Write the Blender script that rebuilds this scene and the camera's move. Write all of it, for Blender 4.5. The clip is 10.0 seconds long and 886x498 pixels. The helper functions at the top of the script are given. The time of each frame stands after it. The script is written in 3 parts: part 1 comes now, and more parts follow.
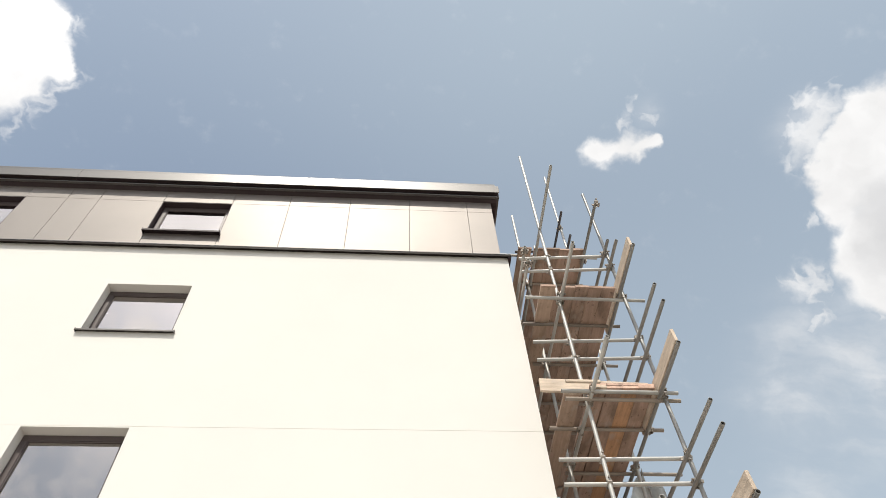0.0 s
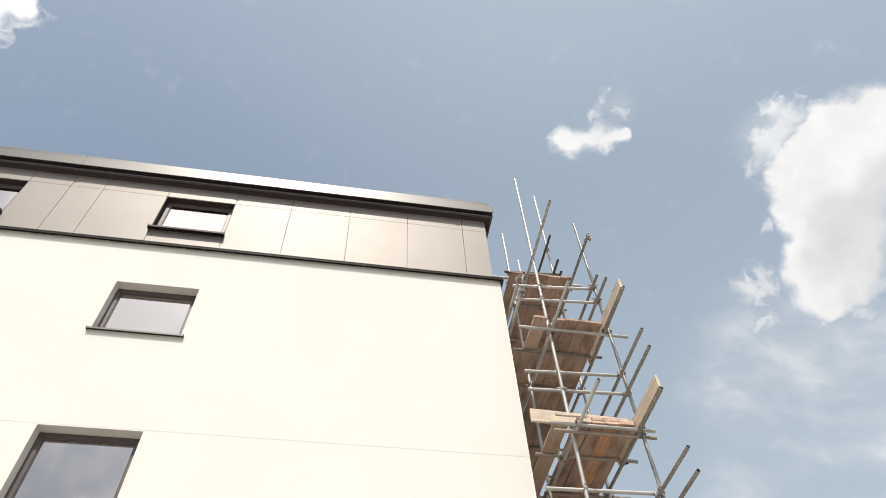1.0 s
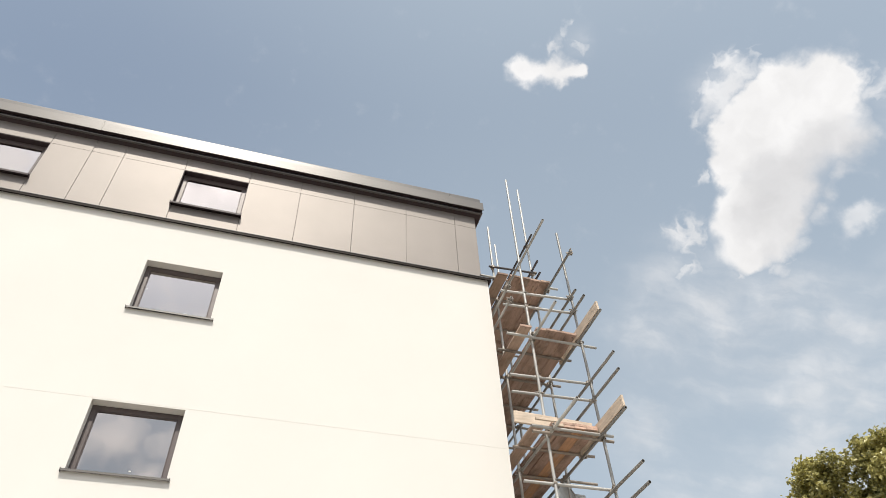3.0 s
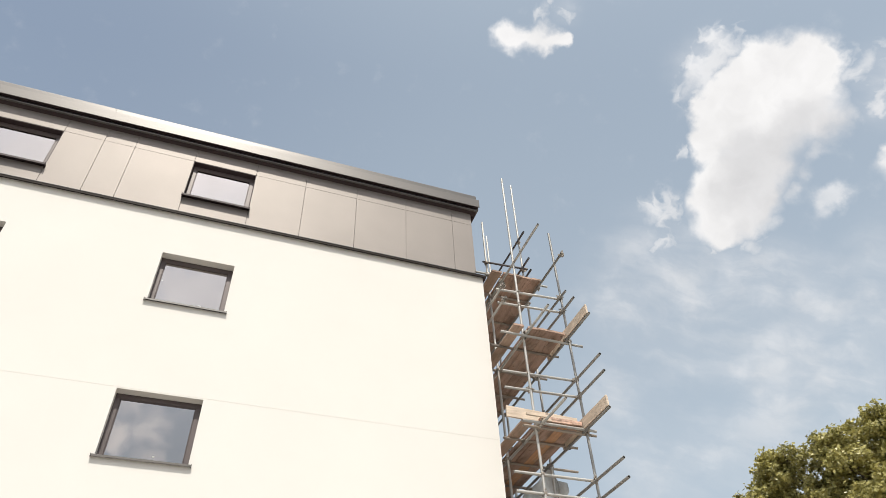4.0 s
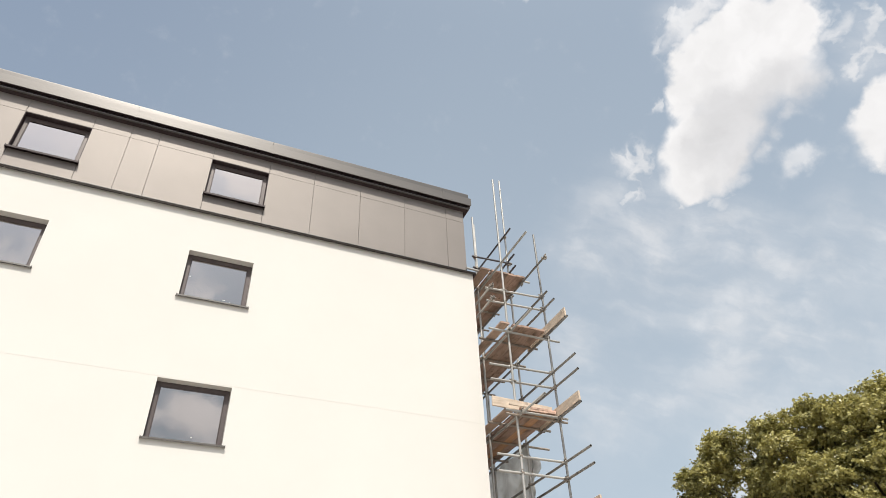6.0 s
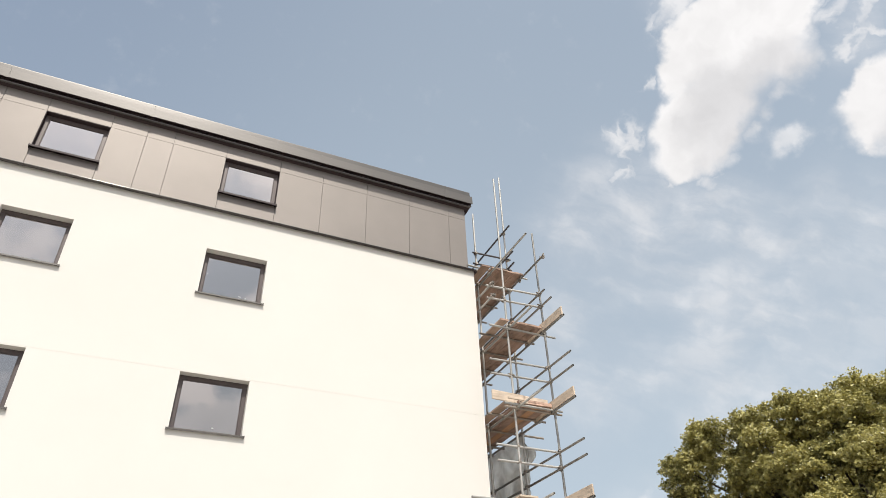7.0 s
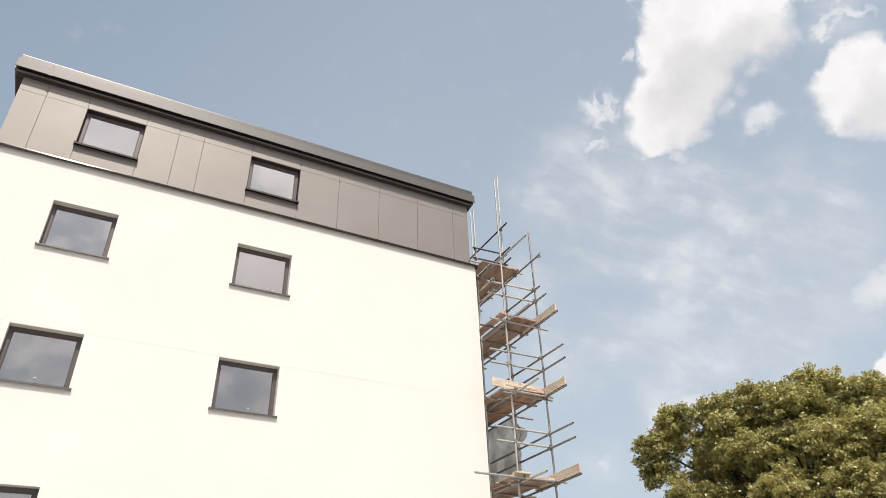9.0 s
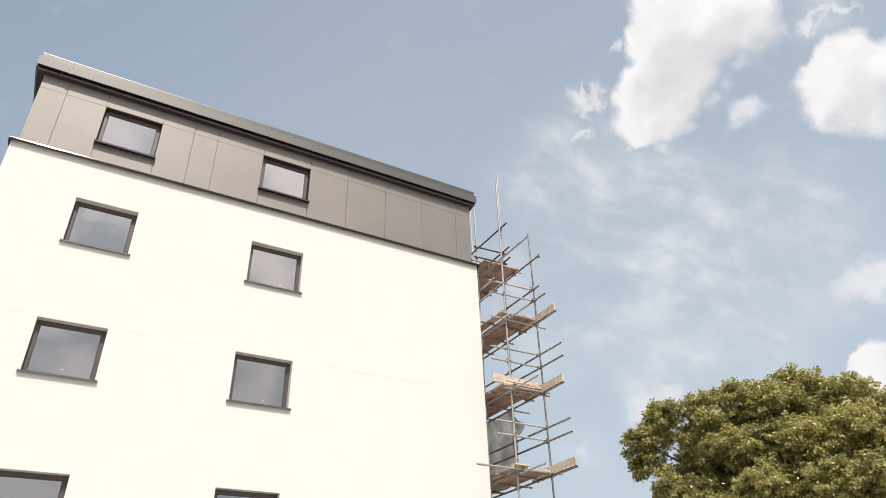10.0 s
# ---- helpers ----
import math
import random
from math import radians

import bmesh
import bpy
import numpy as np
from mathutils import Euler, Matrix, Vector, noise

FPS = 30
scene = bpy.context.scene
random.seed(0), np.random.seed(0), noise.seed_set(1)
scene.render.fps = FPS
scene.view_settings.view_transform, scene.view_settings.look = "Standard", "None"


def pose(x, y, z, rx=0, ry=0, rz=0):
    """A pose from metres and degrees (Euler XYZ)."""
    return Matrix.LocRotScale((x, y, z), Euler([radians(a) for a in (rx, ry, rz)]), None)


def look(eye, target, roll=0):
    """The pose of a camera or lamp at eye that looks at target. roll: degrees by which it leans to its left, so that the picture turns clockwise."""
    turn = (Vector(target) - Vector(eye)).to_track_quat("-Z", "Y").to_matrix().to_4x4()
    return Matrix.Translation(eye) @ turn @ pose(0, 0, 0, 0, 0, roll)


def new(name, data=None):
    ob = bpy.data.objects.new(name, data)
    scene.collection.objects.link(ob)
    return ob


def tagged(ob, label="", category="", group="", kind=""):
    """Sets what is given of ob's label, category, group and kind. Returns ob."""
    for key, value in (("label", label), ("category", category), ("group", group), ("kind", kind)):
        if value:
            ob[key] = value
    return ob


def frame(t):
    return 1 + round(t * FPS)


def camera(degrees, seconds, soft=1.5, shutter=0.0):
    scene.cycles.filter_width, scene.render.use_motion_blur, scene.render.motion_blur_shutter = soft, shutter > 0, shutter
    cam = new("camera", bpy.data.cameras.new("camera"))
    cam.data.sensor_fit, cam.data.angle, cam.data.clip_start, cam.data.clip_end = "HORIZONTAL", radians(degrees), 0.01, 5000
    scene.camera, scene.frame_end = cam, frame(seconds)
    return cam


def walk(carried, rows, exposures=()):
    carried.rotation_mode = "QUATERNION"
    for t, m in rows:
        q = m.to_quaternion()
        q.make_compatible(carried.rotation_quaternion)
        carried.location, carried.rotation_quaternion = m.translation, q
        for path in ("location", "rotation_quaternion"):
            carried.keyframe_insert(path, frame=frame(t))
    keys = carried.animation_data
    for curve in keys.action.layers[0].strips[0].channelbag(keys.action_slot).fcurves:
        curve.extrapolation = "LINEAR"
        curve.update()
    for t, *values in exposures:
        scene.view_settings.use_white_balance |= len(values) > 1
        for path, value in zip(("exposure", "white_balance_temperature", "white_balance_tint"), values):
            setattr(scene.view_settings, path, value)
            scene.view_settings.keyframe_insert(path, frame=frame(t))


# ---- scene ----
cam = camera(66.7, 10.0, soft=0.57)
PATH = [
    (0, (0.155, -0.384, 2.248), (0.292, 0.732, 3.901), -4.0),
    (0.5, (-0.214, -0.766, 2.236), (-0.014, 0.362, 3.875), -4.1),
    (1, (-0.554, -1.222, 2.245), (-0.3, -0.062, 3.855), -3.8),
    (1.5, (-0.911, -1.658, 2.245), (-0.597, -0.461, 3.816), -3.9),
    (2, (-1.276, -2.098, 2.253), (-0.918, -0.862, 3.784), -3.6),
    (2.5, (-1.64, -2.504, 2.234), (-1.23, -1.237, 3.726), -3.6),
    (4, (-2.734, -3.649, 2.202), (-2.191, -2.304, 3.579), -3.2),
    (4.5, (-2.994, -4.049, 2.187), (-2.414, -2.688, 3.533), -3.2),
    (5, (-3.266, -4.437, 2.148), (-2.666, -3.056, 3.463), -3.0),
    (5.5, (-3.607, -4.833, 2.14), (-2.977, -3.435, 3.423), -2.9),
    (7, (-4.604, -5.912, 2.161), (-3.898, -4.466, 3.349), -2.5),
    (7.5, (-5.003, -6.218, 2.104), (-4.273, -4.766, 3.27), -2.4),
    (8, (-5.36, -6.533, 2.07), (-4.605, -5.076, 3.213), -2.3),
    (8.5, (-5.764, -6.768, 2.024), (-4.981, -5.306, 3.143), -2.2),
    (9, (-6.103, -7.025, 1.999), (-5.298, -5.561, 3.099), -2.1),
    (9.5, (-6.495, -7.21, 1.983), (-5.669, -5.743, 3.063), -1.9),
    (10, (-6.906, -7.415, 1.952), (-6.05, -5.954, 3.017), -1.8),
]
walk(cam, [(t, look(eye, target, roll)) for t, eye, target, roll in PATH], exposures=[(0, 0.53, 6430, 8.3), (2.5, 0.51, 6440, 8.8), (5, 0.50, 6440, 9), (7, 0.52, 6450, 9.6), (8.5, 0.54, 6460, 10.4), (10, 0.54, 6460, 10.6)])

# ---- light ----
SUN = Vector((-0.102, -0.505, 0.857)).normalized()
SUN_EL, SUN_AZ = math.asin(SUN.z), math.atan2(SUN.x, SUN.y)

sun = new("sun", bpy.data.lights.new("sun", "SUN"))
sun.data.energy, sun.data.angle, sun.data.color = 3.2, radians(0.55), (1.0, 0.945, 0.84)
sun.matrix_world = look(SUN * 60, (0, 0, 0))


def heading(az, el):
    """Unit vector; az from +y towards +x, both in degrees."""
    a, e = radians(az), radians(el)
    return Vector((math.sin(a) * math.cos(e), math.cos(a) * math.cos(e), math.sin(e)))


# clouds: azimuth, elevation, radius in degrees
CUMULUS = [(65.9, 48.4, 2.2), (67.3, 47.5, 1.7), (62.2, 48.2, 2.4), (64.4, 45.5, 2.6), (57.4, 47.6, 2.3), (65.1, 43.4, 1.6), (59.8, 45.1, 2.5),
           (57.1, 43.7, 2.2), (53.8, 43.2, 1.9), (58.1, 42.4, 1.8), (51.4, 41.6, 2.0), (54.2, 40.4, 2.1), (51.5, 39.9, 1.4), (54.2, 38.9, 0.9), (56.2, 40.3, 1.6), (60.0, 49.3, 1.8), (57.2, 49.0, 1.5), (63.0, 50.0, 1.5), (54.3, 46.6, 1.3),
           (34.5, 60.5, 1.2), (35.7, 59.6, 1.1), (39.0, 59.9, 0.9), (41.3, 59.2, 1.0), (43.3, 58.7, 0.7)]
CUMULUS_FAR = [(67.8, 37.9, 1.5), (69.7, 38.8, 1.8), (71.6, 38.8, 2.1), (73.3, 37.0, 2.7), (69.7, 36.1, 1.7), (67.2, 35.9, 1.1), (70.7, 34.7, 1.8),
               (63.9, 17.9, 1.2), (65.0, 17.6, 1.5), (62.9, 17.2, 0.8), (65.3, 15.9, 1.6),
               (-60.7, 56.4, 3.0), (-59.5, 53.3, 3.6), (-59.8, 58.6, 1.8), (-58.0, 60.1, 0.9), (-55.9, 57.9, 1.6), (-55.3, 55.5, 1.5), (-67.9, 58.2, 4.7), (-54.1, 58.6, 0.9)]
# clouds of the half of the sky that the facade faces
CUMULUS_SOUTH = [(163, 57, 6.0), (171, 63, 5.0), (155, 52, 5.0), (-151, 56, 5.0), (-148, 53, 3.0), (-169, 50.0, 2.0), (-166, 51.5, 1.6), (-151, 45.0, 2.0), (178.6, 44.0, 2.0), (175, 43.0, 2.6), (170, 40.5, 3.4), (165, 37.0, 3.6), (159, 36, 4.0),
                 (173, 30.6, 1.9), (169.5, 31.0, 2.2), (165, 29.0, 3.0), (-169.5, 28.8, 2.3), (-165.5, 27.0, 1.8), (-173, 26.0, 1.6), (178.5, 24.0, 2.2), (175.6, 23.2, 2.0), (181.6, 23.0, 1.1)]
# torn scraps of cloud, and the grey hearts of the heaps
TORN = [(56.3, 51.6, 1.4), (59.0, 52.0, 1.5), (58.1, 50.8, 1.3), (62.4, 52.6, 1.3), (60.4, 53.3, 1.1), (55.2, 50.4, 1.0), (51.9, 46.8, 0.8), (46.3, 43.3, 1.2), (44.7, 41.2, 1.3), (48.3, 43.0, 1.0), (45.6, 40.0, 1.0), (47.2, 41.9, 0.9),
        (72.6, 44.3, 1.5), (70.3, 45.5, 1.1), (70.4, 42.7, 0.9), (68.9, 42.2, 0.9), (72.5, 42.3, 1.0), 
        (42.3, 61.3, 0.6), (44.6, 60.3, 0.6), (40.3, 61.0, 0.6), (43.8, 62.1, 0.35),
        (-53.0, 57.1, 1.3), (-53.1, 55.1, 1.4), (-56.0, 60.9, 0.9), (-52.0, 52.6, 1.2), (-52.4, 59.1, 0.9), (53.0, 37.9, 0.9), (54.9, 38.3, 0.8), (50.3, 39.1, 0.8), (47.5, 18.1, 1.2), (46.7, 17.4, 0.9), (49.2, 18.4, 0.8), (41.9, 14.8, 0.8), (64.3, 23.7, 1.3)]
HEARTS = [(64.2, 44.4, 2.0), (66.0, 43.0, 1.6), (61.3, 43.9, 2.2), (57.4, 44.6, 1.9), (59.5, 42.6, 2.1), (63.2, 42.6, 1.7), (56.8, 42.6, 2.0), (58.4, 41.0, 1.8), (56.0, 40.3, 1.6), (53.0, 42.0, 1.4), (53.6, 38.9, 1.4), (70.8, 35.3, 1.9), (68.8, 35.2, 1.5), (71.5, 36.6, 1.5)]
SOFT = [(66.6, 42.9, 0.8), (63.2, 42.1, 0.8), (60.7, 41.2, 0.8), (68.9, 45.5, 0.6), (70.6, 45.4, 0.7), (59.0, 39.9, 0.7), (56.4, 38.6, 0.7), (53.6, 37.7, 0.7), (61.5, 38.3, 1.1), (62.3, 38.5, 0.9), (46.0, 43.0, 1.1), (47.8, 18.0, 1.5), (46.5, 17.3, 1.1), (49.4, 18.4, 1.0), (41.9, 14.8, 1.2), (64.5, 23.6, 1.9), (66.5, 23.4, 1.6)]
WISPS = [(43.1, 33.9, 3.1), (46.6, 32.3, 3.0), (49.5, 31.3, 2.7), (53.5, 32.2, 2.4), (55.5, 29.4, 2.8), (52.4, 28.8, 2.7), (49.3, 26.9, 2.2), (55.2, 25.8, 2.2), (43.4, 25.3, 3.0), (59.9, 28.6, 4.5), (59.8, 23.8, 2.8),
         (64.3, 23.7, 2.6), (44.6, 40.2, 3.5), (48.4, 36.8, 3.8), (53.4, 35.1, 3.5), (64.0, 30.9, 4.5), (47.9, 17.9, 2.7), (41.8, 14.8, 2.4), (72.0, 43.3, 3.5), (58.0, 51.6, 2.7), (44.0, 61.0, 1.6), (50.0, 22.0, 4.0),
         (57.0, 21.0, 4.0), (38.5, 36.5, 3.5), (37.0, 29.5, 3.5), (38.0, 22.5, 4.0)]

world = bpy.data.worlds.new("sky")
scene.world = world
world.use_nodes = True
wt = world.node_tree
wt.nodes.clear()


def wnode(kind, **values):
    n = wt.nodes.new(kind)
    for k, v in values.items():
        n.inputs[k].default_value = v
    return n


def wmath(op, a, b=None, c=None):
    n = wt.nodes.new("ShaderNodeMath")
    n.operation = op
    for i, v in enumerate((a, b, c)):
        if v is None:
            continue
        if isinstance(v, (int, float)):
            n.inputs[i].default_value = v
        else:
            wt.links.new(v, n.inputs[i])
    return n.outputs[0]


def wvec(op, a, b, out=0):
    n = wt.nodes.new("ShaderNodeVectorMath")
    n.operation = op
    for i, v in enumerate((a, b)):
        if hasattr(v, "is_output"):
            wt.links.new(v, n.inputs[i])
        elif op == "SCALE" and i == 1:
            n.inputs["Scale"].default_value = v
        else:
            n.inputs[i].default_value = v
    return n.outputs[out]


def wnoise(vec, scale, detail=6.0, rough=0.55):
    n = wnode("ShaderNodeTexNoise", Scale=scale, Detail=detail, Roughness=rough)
    wt.links.new(vec, n.inputs["Vector"])
    return n


def wstep(value, lo, hi):
    n = wt.nodes.new("ShaderNodeMapRange")
    n.interpolation_type = "SMOOTHSTEP"
    wt.links.new(value, n.inputs["Value"])
    n.inputs["From Min"].default_value, n.inputs["From Max"].default_value = lo, hi
    return n.outputs["Result"]


def wmix(fac, a, b):
    n = wt.nodes.new("ShaderNodeMix")
    n.data_type = "RGBA"
    for s, v in ((n.inputs[0], fac), (n.inputs[6], a), (n.inputs[7], b)):
        if hasattr(v, "is_output"):
            wt.links.new(v, s)
        else:
            s.default_value = v
    return n.outputs[2]


way = wt.nodes.new("ShaderNodeTexCoord").outputs["Generated"]
billow = wvec("SUBTRACT", wnoise(way, 11.0, 2.0, 0.5).outputs["Color"], (0.5, 0.5, 0.5))
puffs = wvec("SUBTRACT", wnoise(way, 30.0, 4.5, 0.52).outputs["Color"], (0.5, 0.5, 0.5))
warped = wvec("NORMALIZE", wvec("ADD", wvec("ADD", way, wvec("SCALE", billow, 0.035)), wvec("SCALE", puffs, 0.042)), (0, 0, 0))
curl = wvec("SUBTRACT", wnoise(way, 4.0, 6.0, 0.6).outputs["Color"], (0.5, 0.5, 0.5))
drawn = wvec("NORMALIZE", wvec("ADD", way, wvec("SCALE", curl, 0.10)), (0, 0, 0))


def heaps(vec, blobs):
    """Soft round heaps that run into one another: about 1 in a middle, 0.37 at a lone rim."""
    total = None
    for az, el, r in blobs:
        d = wvec("DOT_PRODUCT", vec, tuple(heading(az, el)), 1)
        k = 2.0 / radians(r) ** 2
        f = wmath("EXPONENT", wmath("MULTIPLY_ADD", d, k, -k))
        total = f if total is None else wmath("ADD", total, f)
    return total


heap = heaps(warped, CUMULUS + CUMULUS_FAR + CUMULUS_SOUTH)
torn = wmath("SUBTRACT", wnoise(way, 26.0, 6.0, 0.58).outputs["Fac"], 0.5)
heap = wmath("MULTIPLY_ADD", torn, 0.62, heap)
# rims are crisp in some places, melt away in others, and are loose on the shaded side
shaded = heaps(warped, HEARTS)
loose = wstep(shaded, 0.15, 1.1)
melt = wstep(wnoise(way, 13.0, 2.0, 0.5).outputs["Fac"], 0.42, 0.66)
rim = wt.nodes.new("ShaderNodeMapRange")
rim.interpolation_type = "SMOOTHSTEP"
wt.links.new(heap, rim.inputs["Value"])
wt.links.new(wmath("MULTIPLY_ADD", loose, -0.16, wmath("MULTIPLY_ADD", melt, -0.12, 0.36)), rim.inputs["From Min"])
wt.links.new(wmath("MULTIPLY_ADD", loose, 0.55, wmath("MULTIPLY_ADD", melt, 0.55, 1.0)), rim.inputs["From Max"])
dense = rim.outputs["Result"]
strewn = heaps(warped, TORN)
# threads where two folds of the vapour meet
thread = wmath("SUBTRACT", 1.0, wstep(wmath("ABSOLUTE", wmath("SUBTRACT", wnoise(warped, 24.0, 3.0, 0.5).outputs["Fac"], 0.5)), 0.0, 0.11))
scraps = wmath("MULTIPLY", wstep(wmath("MULTIPLY_ADD", thread, 0.85, wmath("MULTIPLY_ADD", torn, 2.4, strewn)), 0.65, 2.6), wmath("MULTIPLY", wstep(strewn, 0.02, 0.6), 0.78))
soft = wmath("MULTIPLY", wstep(wmath("MULTIPLY_ADD", torn, 1.6, heaps(warped, SOFT)), 0.1, 1.35), 0.62)
# thin streaks, drawn out along one heading
lie = wt.nodes.new("ShaderNodeCombineXYZ")
for n, (axis_way, size) in enumerate((((0.789, -0.45, -0.418), 0.75), ((-0.001, 0.679, -0.734), 2.0), ((0.614, 0.579, 0.536), 1.0))):
    wt.links.new(wmath("MULTIPLY", wvec("DOT_PRODUCT", drawn, axis_way, 1), size), lie.inputs[n])
streak = wstep(wnoise(lie.outputs[0], 9.0, 7.0, 0.58).outputs["Fac"], 0.40, 0.66)
veil = wmath("MULTIPLY", wstep(heaps(drawn, WISPS), 0.05, 1.5), wmath("MULTIPLY", wmath("MULTIPLY_ADD", streak, 0.66, 0.34), wmath("MULTIPLY_ADD", wstep(wnoise(drawn, 14.0, 4.0, 0.55).outputs["Fac"], 0.38, 0.62), 0.55, 0.55)))
thin = wmath("MULTIPLY", veil, 0.52)
# broken cloud over the half of the sky that the facade faces
axis = wt.nodes.new("ShaderNodeSeparateXYZ")
wt.links.new(way, axis.inputs[0])
south = wstep(wmath("MULTIPLY", axis.outputs["Y"], -1.0), 0.02, 0.30)
field = wstep(wnoise(warped, 10.0, 6.0, 0.55).outputs["Fac"], 0.43, 0.62)
broken = wmath("MULTIPLY", wmath("MULTIPLY_ADD", field, 0.6, 0.06), south)
cover = wmath("MAXIMUM", wmath("MAXIMUM", wmath("MAXIMUM", wmath("MAXIMUM", dense, soft), scraps), thin), broken)

sky = wt.nodes.new("ShaderNodeTexSky")
sky.sky_type, sky.sun_disc = "NISHITA", False
sky.sun_elevation, sky.sun_rotation = SUN_EL, SUN_AZ
sky.air_density, sky.dust_density, sky.ozone_density = 1.0, 2.2, 1.0
lift = wt.nodes.new("ShaderNodeMapRange")
wt.links.new(axis.outputs["Z"], lift.inputs["Value"])
lift.inputs["From Min"].default_value, lift.inputs["From Max"].default_value = 0.15, 0.85
lift.inputs["To Min"].default_value, lift.inputs["To Max"].default_value = 0.80, 0.48
dot = wvec("DOT_PRODUCT", way, tuple(SUN), 1)
veiled = wmath("MULTIPLY_ADD", wstep(axis.outputs["X"], -0.42, 0.34), 0.22, wmath("SUBTRACT", lift.outputs["Result"], 0.212))
veiled = wmath("MULTIPLY_ADD", wstep(dot, 0.42, 0.72), 0.17, veiled)
hazy = wmix(veiled, sky.outputs[0], (4.57, 5.19, 5.6, 1))
hollow = wmath("MULTIPLY_ADD", wmath("SUBTRACT", wnoise(warped, 9.0, 4.0, 0.45).outputs["Fac"], 0.5), 0.8, shaded)
white = wmix(wstep(hollow, 0.0, 1.9), (7.0, 6.84, 6.78, 1), (5.75, 5.65, 5.68, 1))
# puffs lit from the sun's side
lee = wmath("SUBTRACT", wnoise(warped, 11.0, 5.0, 0.5).outputs["Fac"], wnoise(wvec("ADD", warped, tuple(Vector((-0.5, 0.2, 0.6)) * 0.028)), 11.0, 5.0, 0.5).outputs["Fac"])
lit = wmath("MULTIPLY_ADD", lee, 0.42, 1.0)
# haze, and cloud more so, scatters light forwards near the sun
ahead = wmath("MAXIMUM", dot, 0.0)
glow = wmath("MULTIPLY_ADD", wmath("POWER", ahead, 12.0), 1.35, 1.0)
shine = wmath("MULTIPLY_ADD", wmath("POWER", ahead, 5.0), 1.5, 1.0)


def scaled(colour, factor):
    n = wt.nodes.new("ShaderNodeVectorMath")
    n.operation = "SCALE"
    wt.links.new(colour, n.inputs[0])
    wt.links.new(factor, n.inputs["Scale"])
    return n.outputs[0]


whole = wmix(cover, scaled(hazy, glow), scaled(white, wmath("MULTIPLY", lit, shine)))
background = wnode("ShaderNodeBackground", Strength=0.092)
wt.links.new(whole, background.inputs["Color"])
out = wt.nodes.new("ShaderNodeOutputWorld")
wt.links.new(background.outputs[0], out.inputs["Surface"])


# ---- materials ----
def material(name, color, rough=0.6, metal=0.0, vary=0.12, scale=4.0, grain=60.0, bump=0.1, depth=0.002, stretch=(1, 1, 1), spread=0.0, spec=0.5):
    """Two scales of colour variation, grain relief, and a shift of tone from piece to piece."""
    m = bpy.data.materials.new(name)
    m.use_nodes = True
    nt = m.node_tree
    b = nt.nodes["Principled BSDF"]
    b.inputs["Roughness"].default_value, b.inputs["Metallic"].default_value = rough, metal
    b.inputs["Specular IOR Level"].default_value = spec
    tc = nt.nodes.new("ShaderNodeTexCoord")
    mp = nt.nodes.new("ShaderNodeMapping")
    mp.inputs["Scale"].default_value = stretch
    nt.links.new(tc.outputs["Object"], mp.inputs["Vector"])
    big, small = nt.nodes.new("ShaderNodeTexNoise"), nt.nodes.new("ShaderNodeTexNoise")
    for n, s, d in ((big, scale, 5.0), (small, grain, 4.0)):
        n.inputs["Scale"].default_value, n.inputs["Detail"].default_value = s, d
        nt.links.new(mp.outputs[0], n.inputs["Vector"])
    add = nt.nodes.new("ShaderNodeMath")
    add.operation = "MULTIPLY_ADD"
    nt.links.new(small.outputs["Fac"], add.inputs[0])
    add.inputs[1].default_value = 0.5
    nt.links.new(big.outputs["Fac"], add.inputs[2])
    info = nt.nodes.new("ShaderNodeObjectInfo")
    add2 = nt.nodes.new("ShaderNodeMath")
    add2.operation = "MULTIPLY_ADD"
    nt.links.new(info.outputs["Random"], add2.inputs[0])
    add2.inputs[1].default_value = spread
    nt.links.new(add.outputs[0], add2.inputs[2])
    ramp = nt.nodes.new("ShaderNodeMapRange")
    ramp.inputs["From Min"].default_value, ramp.inputs["From Max"].default_value = 0.4 + spread * 0.5 - 0.1, 1.1 + spread * 0.5 + 0.1
    ramp.inputs["To Min"].default_value, ramp.inputs["To Max"].default_value = 1 - vary - spread * 0.4, 1 + vary + spread * 0.4
    nt.links.new(add2.outputs[0], ramp.inputs["Value"])
    mul = nt.nodes.new("ShaderNodeVectorMath")
    mul.operation = "SCALE"
    mul.inputs[0].default_value = color
    nt.links.new(ramp.outputs[0], mul.inputs["Scale"])
    nt.links.new(mul.outputs[0], b.inputs["Base Color"])
    if bump:
        bp = nt.nodes.new("ShaderNodeBump")
        bp.inputs["Strength"].default_value, bp.inputs["Distance"].default_value = bump, depth
        nt.links.new(add.outputs[0], bp.inputs["Height"])
        nt.links.new(bp.outputs[0], b.inputs["Normal"])
    return m


RENDER = material("white_render", (0.655, 0.628, 0.590), 0.9, vary=0.035, scale=0.7, grain=140, bump=0.25, depth=0.002, spec=0.25)
JOINT = material("joint_bead", (0.64, 0.613, 0.574), 0.8, vary=0.1, scale=1.5, grain=4, bump=0)
CLAD = material("cladding_metal", (0.217, 0.193, 0.177), 0.56, 0.5, vary=0.05, scale=1.2, grain=90, bump=0.03, depth=0.001, spread=0.10)
COPING = material("coping_metal", (0.082, 0.075, 0.071), 0.40, 0.4, vary=0.08, scale=1.4, grain=40, bump=0.04, depth=0.002, spread=0.15)
FASCIA = material("fascia_metal", (0.106, 0.097, 0.091), 0.45, 0.4, vary=0.06, scale=1.0, grain=40, bump=0.04, depth=0.002, spread=0.12)
